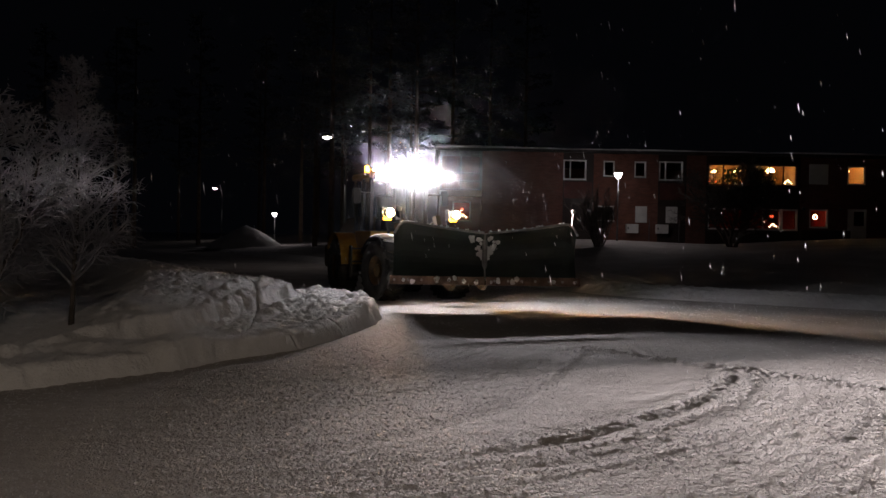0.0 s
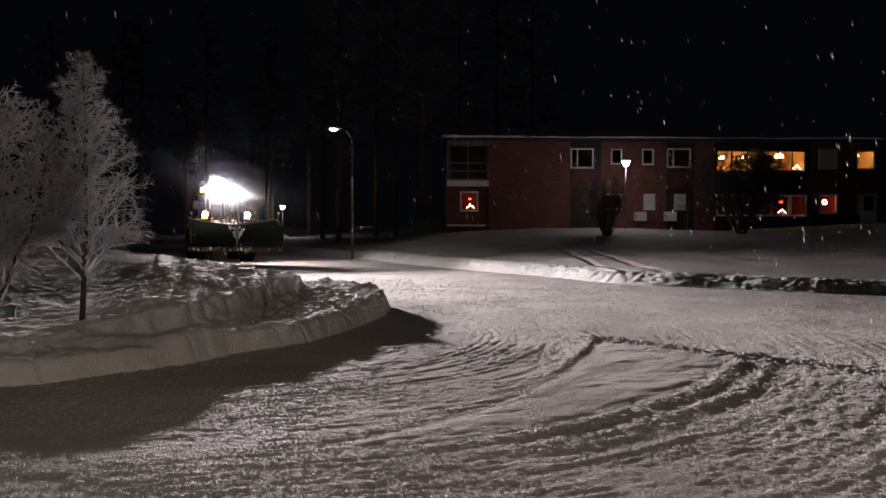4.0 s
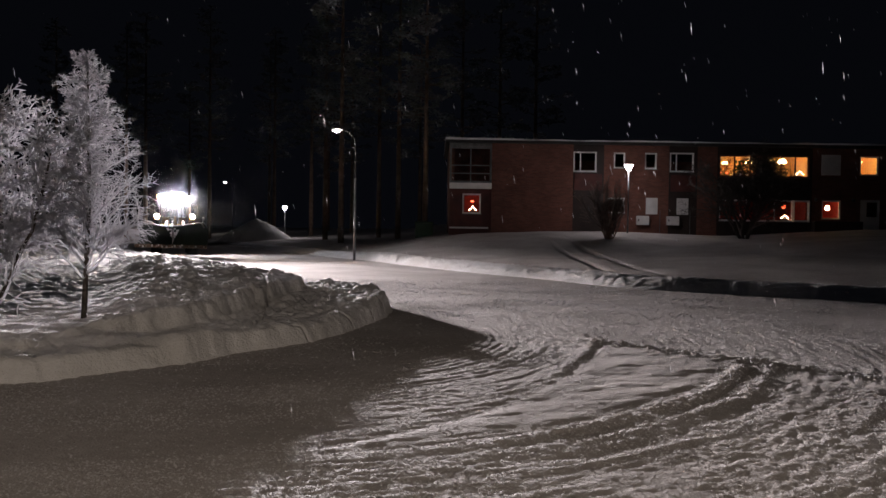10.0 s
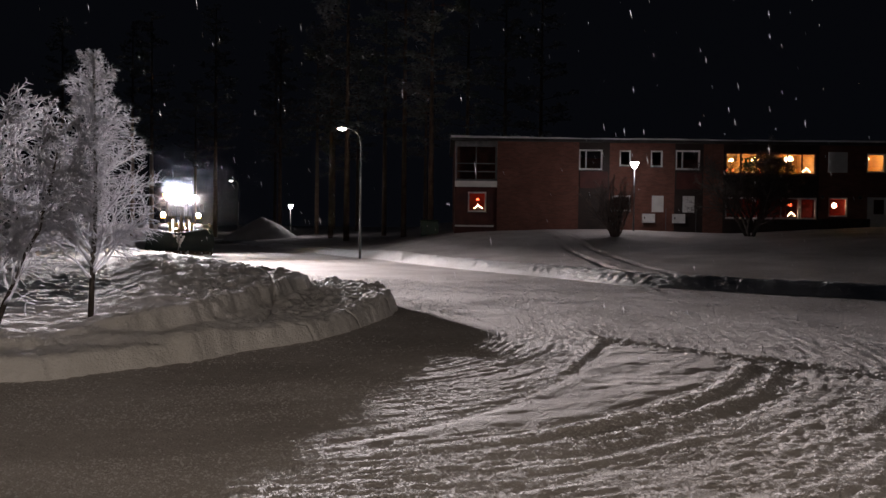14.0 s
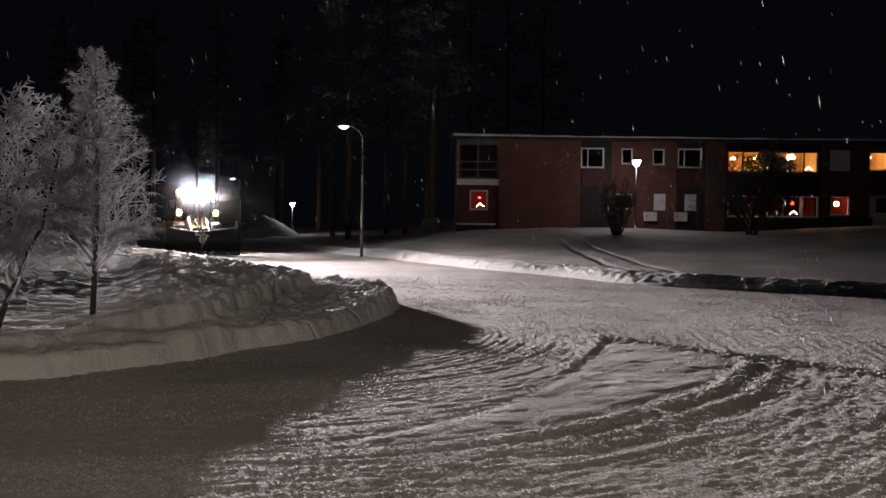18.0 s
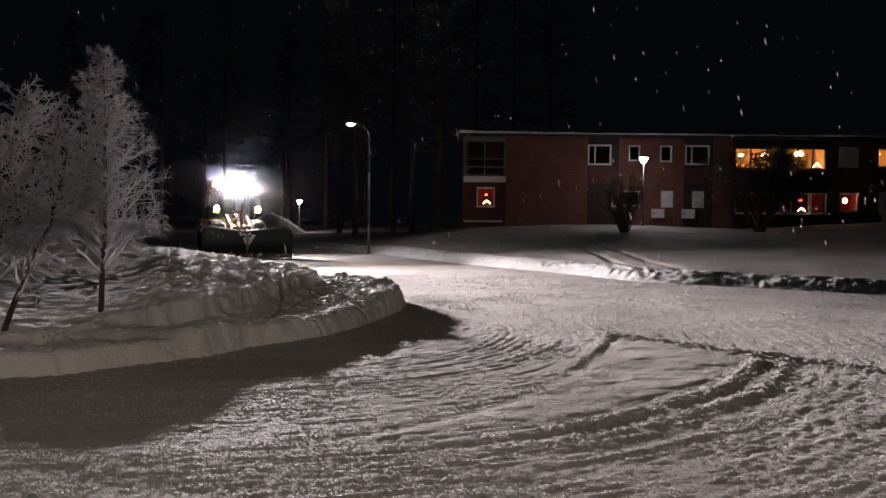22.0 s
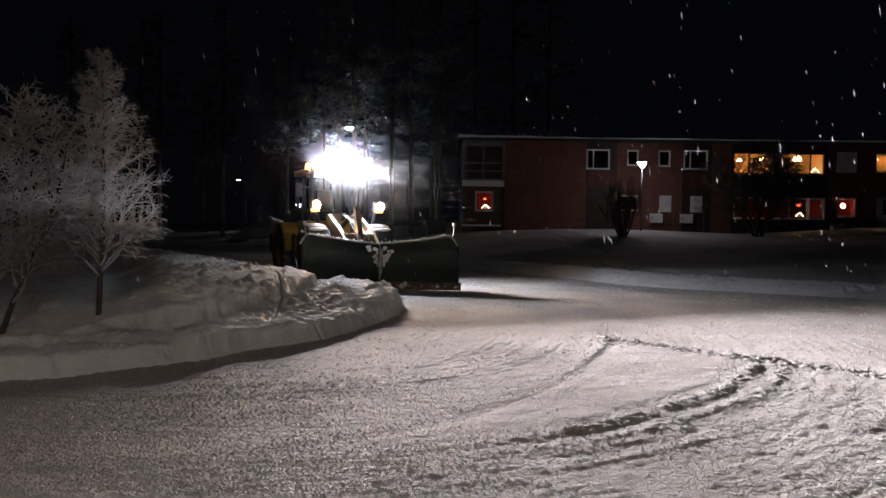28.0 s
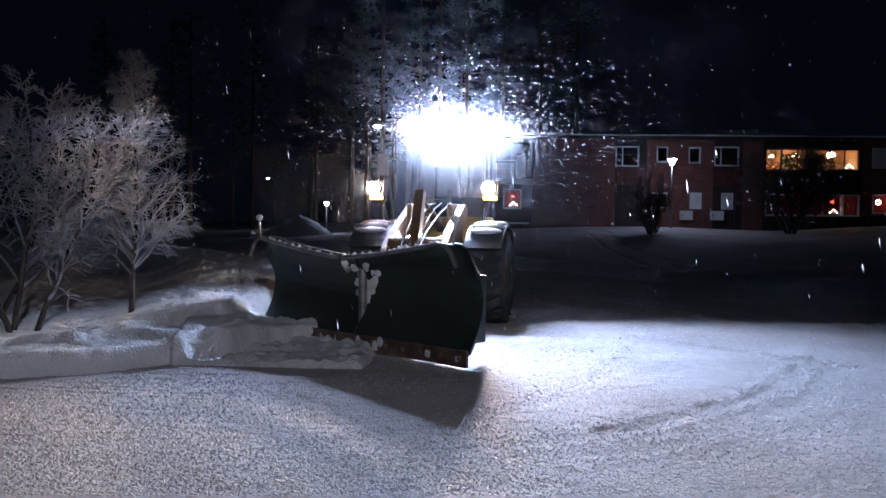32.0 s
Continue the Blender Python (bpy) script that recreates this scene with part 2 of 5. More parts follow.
def sweep(bm, outline, x0, x1):
    """A closed outline of (y, z) pairs drawn out from x0 to x1."""
    a, b = ([bm.verts.new((x, y, z)) for y, z in outline] for x in (x0, x1))
    k = len(outline)
    for i in range(k):
        bm.faces.new((a[i], a[(i + 1) % k], b[(i + 1) % k], b[i]))
    bm.faces.new(a[::-1])
    bm.faces.new(b)
    bmesh.ops.recalc_face_normals(bm, faces=bm.faces[:])
    return bm


B = bmesh.new


def sheet(name, verts, faces, mat, smooth=True):
    me = bpy.data.meshes.new(name)
    if isinstance(faces, np.ndarray):
        k = faces.shape[1]
        me.vertices.add(len(verts))
        me.vertices.foreach_set("co", np.asarray(verts, dtype=np.float32).ravel())
        me.loops.add(faces.size)
        me.loops.foreach_set("vertex_index", faces.astype(np.int32).ravel())
        me.polygons.add(len(faces))
        me.polygons.foreach_set("loop_start", np.arange(0, faces.size, k, dtype=np.int32))
    else:
        me.from_pydata(verts, [], faces)
    me.materials.append(mat)
    me.polygons.foreach_set("use_smooth", np.full(len(me.polygons), smooth))
    me.update(calc_edges=True)
    return new(name, me)


# ---- relief of the snow ----
def hash2(i, j, k=0.0):
    v = np.sin(i * 127.1 + j * 311.7 + k * 74.7) * 43758.5453
    return v - np.floor(v)


def value_noise(x, y, k=0.0):
    i, j = np.floor(x), np.floor(y)
    u, v = x - i, y - j
    u, v = u * u * (3 - 2 * u), v * v * (3 - 2 * v)
    a = hash2(i, j, k) * (1 - u) + hash2(i + 1, j, k) * u
    b = hash2(i, j + 1, k) * (1 - u) + hash2(i + 1, j + 1, k) * u
    return a * (1 - v) + b * v - 0.5


def layers(x, y, size, k=0.0, n=3):
    return sum(value_noise(x / size * 2 ** i + 13.7 * i, y / size * 2 ** i - 5.1 * i, k + i) / 2 ** i for i in range(n))


def lumps(x, y, size, k=0.0):
    """Rounded clods: one dome for each cell, of uneven size, 0 to 1."""
    px, py = x / size, y / size
    i, j = np.floor(px), np.floor(py)
    best = np.zeros_like(px)
    for di in (-1, 0, 1):
        for dj in (-1, 0, 1):
            ci, cj = i + di, j + dj
            dx, dy = px - ci - hash2(ci, cj, k), py - cj - hash2(ci, cj, k + 3)
            r = 0.35 + 0.5 * hash2(ci, cj, k + 7)
            best = np.maximum(best, np.sqrt(np.maximum(0.0, r * r - dx * dx - dy * dy)) * (0.5 + 0.7 * hash2(ci, cj, k + 9)))
    return best


def step(a, b, v):
    u = np.clip((v - a) / (b - a), 0, 1)
    return u * u * (3 - 2 * u)


def along(x, y, line):
    """Distance from a polyline (positive on its left), and the place along it."""
    best, side, run = np.full(x.shape, 1e9), np.zeros(x.shape), np.zeros(x.shape)
    start = 0.0
    for (ax, ay), (bx, by) in zip(line, line[1:]):
        dx, dy = bx - ax, by - ay
        size = math.hypot(dx, dy)
        u = np.clip(((x - ax) * dx + (y - ay) * dy) / size ** 2, 0, 1)
        d = np.hypot(x - ax - u * dx, y - ay - u * dy)
        near = d < best
        cross = dx * (y - ay) - dy * (x - ax)
        best, side, run = np.where(near, d, best), np.where(near, np.sign(cross), side), np.where(near, start + u * size, run)
        start += size
    return best * side, run


def soft_line(points, n=4):
    """A smooth polyline through a few points."""
    pts = [points[0], *points, points[-1]]
    out = []
    for a, b, c, d in zip(pts, pts[1:], pts[2:], pts[3:]):
        for i in range(n):
            t = i / n
            out.append(tuple(0.5 * (2 * q + (r - p) * t + (2 * p - 5 * q + 4 * r - s) * t * t + (3 * q - p - 3 * r + s) * t ** 3)
                             for p, q, r, s in zip(a, b, c, d)))
    return out + [points[-1]]


FAR_EDGE = soft_line(((-40, 112), (-22, 78), (-10.5, 54), (-3.6, 40.4), (1.1, 31.0), (3.6, 26.8), (5.2, 23.4), (7.3, 21.7), (10.8, 19.5), (20, 15.5), (60, 4)))
BANK_FOOT = soft_line(((-30, 3.2), (-9.0, 6.9), (-4.5, 8.05), (-3.6, 8.75), (-2.9, 9.5), (-2.5, 10.3), (-1.72, 11.45), (-1.25, 13.0), (-0.84, 15.2), (-1.05, 17.0), (-2.2, 19.0), (-5.6, 25.0),
                       (-11.0, 34.5), (-18.5, 47.0), (-30, 66)))
WINDROW_A = soft_line(((2.25, 12.6), (2.31, 11.9), (1.82, 10.3), (1.02, 8.4), (0.18, 7.07), (-0.71, 6.2), (-1.45, 5.7)))
WINDROW_B = soft_line(((2.31, 11.9), (3.2, 10.95), (3.9, 10.2), (4.6, 9.5), (5.4, 8.7), (7.5, 7.6)))
RIDGE_C = soft_line(((3.75, 10.1), (3.54, 9.5), (2.95, 8.5), (2.34, 7.7), (1.07, 6.5), (-0.26, 5.8), (-2.0, 5.3)))
TURN = (-3.3, 12.4)


LAWN_TRACK = soft_line(((1.0, 43.7), (3.3, 46.2), (6.1, 45.3), (6.4, 38.0), (6.1, 27.8), (6.5, 23.2)))


def yard(x, y):
    """The open snow, flat road, wheel ruts round the bend and the lawn that climbs to the house: height, and share of loose crumbs."""
    d, _ = along(x, y, FAR_EDGE)
    lawn = np.maximum(d, 0)
    h = 0.30 * step(-0.2, 1.8, d) + np.minimum(lawn, 30) * 0.047 * step(0, 4, lawn) + 0.35 * step(8, 30, x) * step(4, 20, lawn)
    h += 0.70 * step(36, 47, y) * step(-5, 2, x) * (1 - step(8, 18, x))
    h += 0.10 * layers(x, y, 3.0, 2.0) * step(0.5, 3, lawn)
    t, _ = along(x, y, LAWN_TRACK)
    h -= 0.06 * (np.exp(-((t - 0.55) / 0.14) ** 2) + np.exp(-((t + 0.55) / 0.14) ** 2)) * step(0.5, 1.5, lawn)
    road = 1 - step(-0.5, 0.5, d)
    r, a = np.hypot(x - TURN[0], y - TURN[1]), np.arctan2(y - TURN[1], x - TURN[0])
    near = road * (1 - step(20, 32, y))
    arc = a * 6.0
    da, _ = along(x, y, WINDROW_A)
    db, _ = along(x, y, WINDROW_B)
    dc, runc = along(x, y, RIDGE_C)
    smooth = step(0.1, 0.3, da) * step(0.1, 0.3, -db) * step(0.1, 0.35, -dc) * step(5, 7, y)
    # outside the ridge the streaks follow it, inside they follow the wheels round the tip of the bank
    outer = step(-0.05, 0.25, dc) * step(-0.1, 0.3, -db)
    q = np.where(outer > 0.5, dc, r) + 0.05 * layers(x, y, 1.1, 21.0, 2)
    s = np.where(outer > 0.5, runc, arc)
    patch = np.clip(1.8 * layers(x, y, 1.3, 6.0, 2) + 0.55, 0.15, 1)
    rows = np.clip(2.2 * layers(q, s * 0.10, 0.42, 41.0, 2) + 0.5, 0.1, 1)
    broken = near * (1 - 0.9 * smooth)
    h += broken * (0.003 * layers(q, s * 0.16, 0.5, 1.0, 2) + 0.010 * (0.35 + 0.65 * outer) * rows * layers(q, s * 0.07, 0.15, 5.0, 2) + 0.008 * layers(q, s * 0.2, 0.06, 25.0, 2))
    # a few bolder, ragged ridges between the outer tracks
    bold = np.clip(3.0 * layers(q, s * 0.12, 0.55, 31.0, 2) - 0.55, 0, 1) * step(0.3, 0.8, dc) * step(1.0, 3.0, x + 0.4 * (y - 6))
    h += near * outer * 0.011 * bold * (0.5 + lumps(x, y, 0.11, 2.0))
    # tread lines of the turning wheels
    tread = np.clip(2 * value_noise(q / 0.6, q * 0, 8.0) + 0.55, 0, 1) * np.clip(1.5 * layers(q, s * 0.3, 1.2, 28.0, 2) + 0.7, 0, 1)
    h += broken * (1 - outer) * 0.0055 * tread * (0.6 * np.sin(q * 46.0 + 3.0 * value_noise(q / 0.5, s * 0.15, 44.0)) + 1.4 * value_noise(q / 0.07, s * 0.12, 43.0)) * step(2.4, 2.8, r) * (1 - step(6.2, 7.0, r))
    # crumbs everywhere on the driven snow
    crumbs = (0.008 * lumps(x, y, 0.05, 14.0) + 0.006 * lumps(x, y, 0.085, 4.0) * patch + 0.005 * value_noise(x / 0.03, y / 0.03, 15.0)) * (0.45 + 0.55 * patch)
    h += road * (1 - step(24, 32, y)) * (0.9 + 0.5 * step(9, 16, y)) * crumbs * (1 - 0.85 * smooth) * (0.6 + 0.4 * step(0.1, 0.5, np.abs(da)))
    h += road * (0.006 * layers(x, y, 1.6, 3.0, 2) + 0.005 * layers(x * 0.5, y * 1.6, 0.4, 7.0, 2))
    h += near * smooth * (0.012 + 0.014 * layers(x * 0.6 + y * 0.5, y * 1.5 - x, 0.40, 9.0, 3) + 0.02 * np.clip(lumps(x * 0.5, y, 0.22, 19.0) - 0.6, 0, 1))
    fade = step(5.4, 6.8, y)
    for dd, size, wide in ((da, 0.013 * (0.3 + 0.7 * step(8, 10.5, y)), 0.09), (db, 0.028, 0.2), (dc, 0.023 * fade, 0.09), (dc - 0.33, 0.017 * fade, 0.09)):
        h += near * size * np.exp(-(dd / wide) ** 2) * (0.1 + 0.7 * lumps(x, y, 0.10, 2.0) + 1.3 * lumps(x, y, 0.06, 22.0) + 0.4 * layers(x, y, 0.6, 3.0, 2))
    grit = road * (0.08 + 1.1 * rows * patch) * (1 - 0.8 * smooth)
    for dd, wide in ((da, 0.13), (db, 0.28), (dc, 0.16), (dc - 0.33, 0.12)):
        grit = grit + near * 0.8 * np.exp(-(dd / wide) ** 2)
    return h, grit


def yard_height(x, y):
    return yard(x, y)[0]


# the upper tier of the bank, and the ridge of clods along the road
UPPER = soft_line(((-30, 4.0), (-9, 7.6), (-4.9, 8.7), (-4.15, 9.8), (-3.6, 10.6), (-3.2, 11.6), (-3.05, 13.7), (-2.8, 15.7), (-2.6, 17.0), (-2.9, 18.1), (-3.9, 19.7),
                   (-6.7, 24.2), (-12, 34.5), (-19.5, 47), (-31, 66)))
LEFT_SIDE = soft_line(((-4.3, 9.4), (-5.0, 11.0), (-6.2, 15.5), (-8.2, 20.5), (-10.6, 26), (-15, 35), (-22.5, 48), (-34, 67)))


def bank_height(x, y):
    """The ploughed bank in two tiers: a low front ledge, an upright blocky face behind it, and a plateau of clods that follows the road."""
    d, run = along(x, y, BANK_FOOT)
    u, runu = along(x, y, UPPER)
    v, _ = along(x, y, LEFT_SIDE)
    d = d + (0.08 * layers(x, y, 0.45, 11.0, 3) + 0.06 * (lumps(x, y, 0.22, 16.0) - 0.4)) * step(-0.1, 0.1, d)
    u = u + 0.14 * layers(x, y, 0.5, 12.0, 3) + 0.12 * (lumps(x, y, 0.34, 15.0) - 0.4)
    rim = np.interp(y, (7, 9.4, 9.6, 10.0, 10.4, 12, 14, 15.5, 17, 60), (0.21, 0.22, 0.33, 0.34, 0.23, 0.22, 0.26, 0.30, 0.34, 0.34))
    ledge = (rim + 0.05 * layers(run, run * 0, 0.5, 4.0, 3)) * step(0.0, 0.13, d) * (1 - 0.2 * step(0.2, 0.7, d)) + (0.07 * lumps(x, y, 0.24, 35.0) + 0.05 * lumps(x, y, 0.12, 36.0)) * step(0.08, 0.25, d) * (0.4 + 0.6 * step(10, 12, y))
    ridge = step(-0.5, 1.2, -v)
    low = np.interp(y, (8, 10.4, 12, 14, 17, 21, 30, 60), (0.39, 0.44, 0.46, 0.47, 0.50, 0.48, 0.34, 0.28))
    high = np.interp(y, (9.5, 11, 13, 15, 17.5, 20, 24, 28, 34, 45), (0.45, 0.54, 0.61, 0.67, 0.75, 0.79, 0.73, 0.58, 0.40, 0.28))
    crest = low + np.maximum(high - low, 0) * np.clip(0.15 + 0.85 * u / 2.0, 0, 1)
    top = 0.24 + (0.05 * lumps(x, y, 0.5, 33.0) + 0.03 * lumps(x, y, 0.22, 34.0)) * (1 - ridge) + (crest - 0.24) * ridge + 0.03 * layers(x, y, 2.5, 6.0, 2)
    h = np.maximum(ledge, top * step(-0.02, 0.22, u))
    # clods: dense along the rim, scattered and sharp on the plateau and on the end of the ledge
    rimmed = np.exp(-((u - 0.16) / 0.16) ** 2) * step(0.0, 0.1, u)
    loose = np.clip(step(0.35, 0.95, ridge) * step(0.05, 0.3, u) + step(0.1, 0.3, d) * (1 - step(-0.1, 0.2, u)) * step(12.5, 14.0, y), 0, 1)
    big, mid, small = lumps(x, y, 0.40, 1.0), lumps(x * 1.2, y, 0.20, 2.0), lumps(x, y, 0.11, 3.0)
    h = h + loose * (0.20 * np.clip(big - 0.64, 0, 1) + 0.26 * np.clip(mid - 0.60, 0, 1) + 0.08 * np.clip(small - 0.5, 0, 1) + 0.025 * layers(x, y, 0.9, 9.0, 3))
    h = h + rimmed * (0.04 * lumps(x, y, 0.26, 8.0) + 0.03 * mid)
    h = h + (0.015 * lumps(x, y, 0.2, 28.0) + 0.012 * lumps(x, y, 0.08, 18.0)) * step(0.05, 0.2, d)
    return np.where(d > 0.0, h, -0.2)


def axis(marks):
    """Grid lines: (from, to, spacing) stretches, joined."""
    out = [marks[0][0]]
    for a, b, s in marks:
        k = max(1, round((b - a) / s))
        out += [a + (b - a) * (i + 1) / k for i in range(k)]
    return np.array(out)


def relief(name, xs, ys, height, mat, keep=None, lift=0.0):
    gx, gy = np.meshgrid(xs, ys)
    z = np.concatenate([height(gx[i:i + 16], gy[i:i + 16]) for i in range(0, len(ys), 16)])
    nx, ny = len(xs), len(ys)
    idx = np.arange(nx * ny).reshape(ny, nx)
    quads = np.stack((idx[:-1, :-1], idx[:-1, 1:], idx[1:, 1:], idx[1:, :-1]), -1).reshape(-1, 4)
    verts = np.stack((gx, gy, z + lift), -1).reshape(-1, 3)
    if keep is not None:
        ok = keep(gx, gy, z).reshape(-1)
        quads = quads[ok[quads].any(1)]
        used, back = np.unique(quads, return_inverse=True)
        verts, quads = verts[used], back.reshape(-1, 4)
    return sheet(name, verts, quads, mat)


ground = relief("ground", axis(((-900, -60, 60), (-60, -12, 1.5), (-12, -5, 0.25), (-5, 6.8, 0.024), (6.8, 13, 0.06), (13, 16, 0.2), (16, 60, 1.2), (60, 900, 60))),
                axis(((-60, 3, 2.0), (3, 4.6, 0.3), (4.6, 8.5, 0.022), (8.5, 13, 0.03), (13, 18, 0.045), (18, 26, 0.08), (26, 48, 0.3), (48, 120, 2.0), (120, 1500, 80))), yard_height, SNOW_ROAD)
tagged(ground, "packed rutted snow over road, yard and lawn", "ground", kind="structure")

# the part of the bank that the plough takes with it lies to the right of this line
SPLIT = ((-2.5, 0.0), (-2.6, 12.0), (-3.0, 14.5), (-3.6, 17.0), (-4.8, 19.5), (-4.8, 30.0))


def swept(x, y):
    return np.where(y < 11.4, -1.0, -along(x, y, SPLIT)[0])


bank = relief("snow_bank", axis(((-40, -14, 0.6), (-14, -9, 0.12), (-9, -5.5, 0.06), (-5.5, -0.5, 0.032))), axis(((1.5, 6.6, 0.2), (6.6, 14, 0.032), (14, 22, 0.042), (22, 26, 0.07), (26, 36, 0.12), (36, 66, 0.6))),
              lambda x, y: np.where(swept(x, y) < 0, bank_height(x, y), -0.25), SNOW_BANK, lambda x, y, z: z > -0.1)
tagged(bank, "two-tiered bank of ploughed snow with clods along the road", "snow bank", kind="stuff")


def heap_piece(y0, y1):
    def height(x, y):
        return np.where((swept(x, y) >= 0) & (y < min(y1, 19.2)) & (y >= y0), bank_height(x, y), -0.25)
    ob = relief("snow_heap", axis(((-5.6, 0.0, 0.045),)), axis(((y0 - 0.045, y1 + 0.045, 0.045),)), height, SNOW_BANK, lambda x, y, z: z > -0.1)
    return tagged(ob, "loose clods of snow at the tip of the bank", "snow heap", group="ploughed snow", kind="stuff")


HEAPS = [heap_piece(15.0, 19.2), heap_piece(12.9, 15.0), heap_piece(11.4, 12.9)]


def loose_crumbs(n, seed, y0=4.7, y1=26.0):
    """Bits of broken snow on the driven ground, thick along the ridges and streaks; spread to fit the camera's view,
    denser and smaller close to it.
    """
    rng = np.random.default_rng(seed)
    y = y0 * (y1 / y0) ** rng.random(n)
    x = rng.uniform(-0.6, 0.6, n) * y
    z, grit = yard(x, y)
    ok = (rng.random(n) < grit) & (along(x, y, BANK_FOOT)[0] < -0.02)
    x, y, z = x[ok], y[ok], z[ok]
    m = len(x)
    r = (0.0045 + 0.012 * rng.random(m) ** 2.6) * (0.7 + y / 12)
    turn = rng.uniform(0, 6.28, m)
    verts = np.zeros((m, 5, 3))
    for k in range(4):
        a, rr = turn + k * 1.571 + rng.normal(0, 0.3, m), r * rng.uniform(0.7, 1.25, m)
        verts[:, k] = np.stack((x + rr * np.cos(a), y + rr * np.sin(a), z - 0.004), -1)
    verts[:, 4] = np.stack((x + r * rng.normal(0, 0.35, m), y + r * rng.normal(0, 0.35, m), z + r * rng.uniform(0.2, 0.6, m)), -1)
    base = np.arange(m)[:, None] * 5
    faces = np.concatenate([base + np.array((k, (k + 1) % 4, 4)) for k in range(4)])
    ob = sheet("snow_crumbs", verts.reshape(-1, 3), faces, SNOW_CRUMB, smooth=False)
    return tagged(ob, "loose crumbs of broken snow strewn along the wheel tracks", "snow crumbs", kind="stuff")


loose_crumbs(140000, 3)


def berm_height(x, y):
    d, run = along(x, y, FAR_EDGE)
    tall = np.interp(x, (-12, -4, 2, 6, 12, 30), (0.25, 0.3, 0.42, 0.36, 0.26, 0.25))
    top = 0.5 * tall * np.exp(-((d - 0.75) / 0.55) ** 2) * (0.75 + 0.5 * value_noise(run * 0.8, run * 0, 3.0))
    h = yard_height(x, y) + top + step(-0.1, 0.5, d) * (1 - step(1.0, 1.8, d)) * (0.05 * lumps(x, y, 0.22, 5.0) + 0.06 * lumps(x, y, 0.12, 6.0) + 0.03)
    return h - 0.03 - 0.2 * (1 - step(-0.25, 0.1, d)) - 0.2 * step(1.6, 2.2, d)


berm = relief("snow_berm", axis(((-22, -6, 0.3), (-6, 14, 0.07), (14, 26, 0.3))), axis(((12, 34, 0.07), (34, 80, 0.4))), berm_height, SNOW_BANK,
              lambda x, y, z: np.abs(along(x, y, FAR_EDGE)[0] - 0.85) < 1.3)
tagged(berm, "low ridge of ploughed snow clods along the road edge", "snow bank", kind="stuff")


def heap_height(x, y):
    r = np.hypot((x + 16.4) / 3.3, (y - 74) / 2.6) + 0.12 * layers(x, y, 1.5, 4.0)
    return 2.2 * np.clip(1 - r, 0, 1) ** 0.75 + 0.10 * lumps(x, y, 0.6, 2.0) - 0.08


pile = relief("snow_mound", axis(((-21, -12.0, 0.16),)), axis(((71, 77, 0.16),)), lambda x, y: heap_height(x, y) + 0.35, SNOW_BANK, lambda x, y, z: z > 0.2)
tagged(pile, "rounded pile of cleared snow at the edge of the wood", "snow mound")

# ---- the house ----
FY = 48.8
house = root("apartment_building", pose(0, 0, 0), "two-storey red brick apartment block with flat roof and lit windows", "building")


def wall_segment(name, x0, x1, z0, z1, openings, mat, y=FY, thick=0.3, label=""):
    """A wall with openings (x0, x1, z0, z1) cut through it."""
    xs = sorted({x0, x1, *[v for o in openings for v in o[:2]]})
    zs = sorted({z0, z1, *[v for o in openings for v in o[2:]]})
    bm = B()
    for a, b in zip(xs, xs[1:]):
        for c, d in zip(zs, zs[1:]):
            if not any(o[0] <= (a + b) / 2 <= o[1] and o[2] <= (c + d) / 2 <= o[3] for o in openings):
                box(bm, (a, y, c), (b, y + thick, d))
    bmesh.ops.remove_doubles(bm, verts=bm.verts[:], dist=1e-4)
    return part(name, bm, mat, house, label)


def window(x0, x1, z0, z1, posts=(), rails=(), y=FY, wide=0.09, mat=None, sill=True, name="window", label=""):
    """A window in its opening: frame with posts and rails, glass in each light, a sill."""
    bm = B()
    yy0, yy1 = y + 0.03, y + 0.13
    for a, b in (((x0, yy0, z0), (x0 + wide, yy1, z1)), ((x1 - wide, yy0, z0), (x1, yy1, z1)), ((x0 + wide, yy0, z0), (x1 - wide, yy1, z0 + wide)), ((x0 + wide, yy0, z1 - wide), (x1 - wide, yy1, z1))):
        box(bm, a, b, 0.008)
    for p in posts:
        box(bm, (p - 0.035, yy0 + 0.01, z0 + wide), (p + 0.035, yy1 - 0.01, z1 - wide), 0.006)
    for r in rails:
        box(bm, (x0 + wide, yy0 + 0.015, r - 0.03), (x1 - wide, yy1 - 0.015, r + 0.03), 0.006)
    w = part(name, bm, mat or WHITE_PAINT, house, label)
    edges = [x0 + wide, *posts, x1 - wide]
    for a, b in zip(edges, edges[1:]):
        pane = part("pane", box(B(), (a + 0.02, y + 0.07, z0 + wide), (b - 0.02, y + 0.076, z1 - wide)), GLASS, w, "clear window glass")
        pane.visible_shadow = False
    if sill:
        part("sill", box(B(), (x0 - 0.04, y - 0.05, z0 - 0.04), (x1 + 0.04, y + 0.05, z0 - 0.003), 0.008), GALVANISED, w, "metal window sill")
    return w


ZB, ZT = 0.8, 6.82
# end bay: a glazed balcony over a boarded ground floor with one window
wall_segment("boarded_wall", 0.68, 3.2, ZB, 4.1, [(1.47, 2.57, 2.61, 3.81)], RED_WOOD, label="dark red boarded wall")
window(1.47, 2.57, 2.61, 3.81, label="small white window with red curtain")
part("balcony_parapet", box(B(), (0.68, FY - 0.06, 4.1), (3.2, FY + 0.1, 4.45), 0.01), WHITE_PAINT, house, "pale balcony front")
window(0.68, 3.2, 4.45, 6.62, (1.94,), (5.02, 5.5), mat=GALVANISED, sill=False, wide=0.12, name="balcony_glazing", label="grey framed balcony glazing")
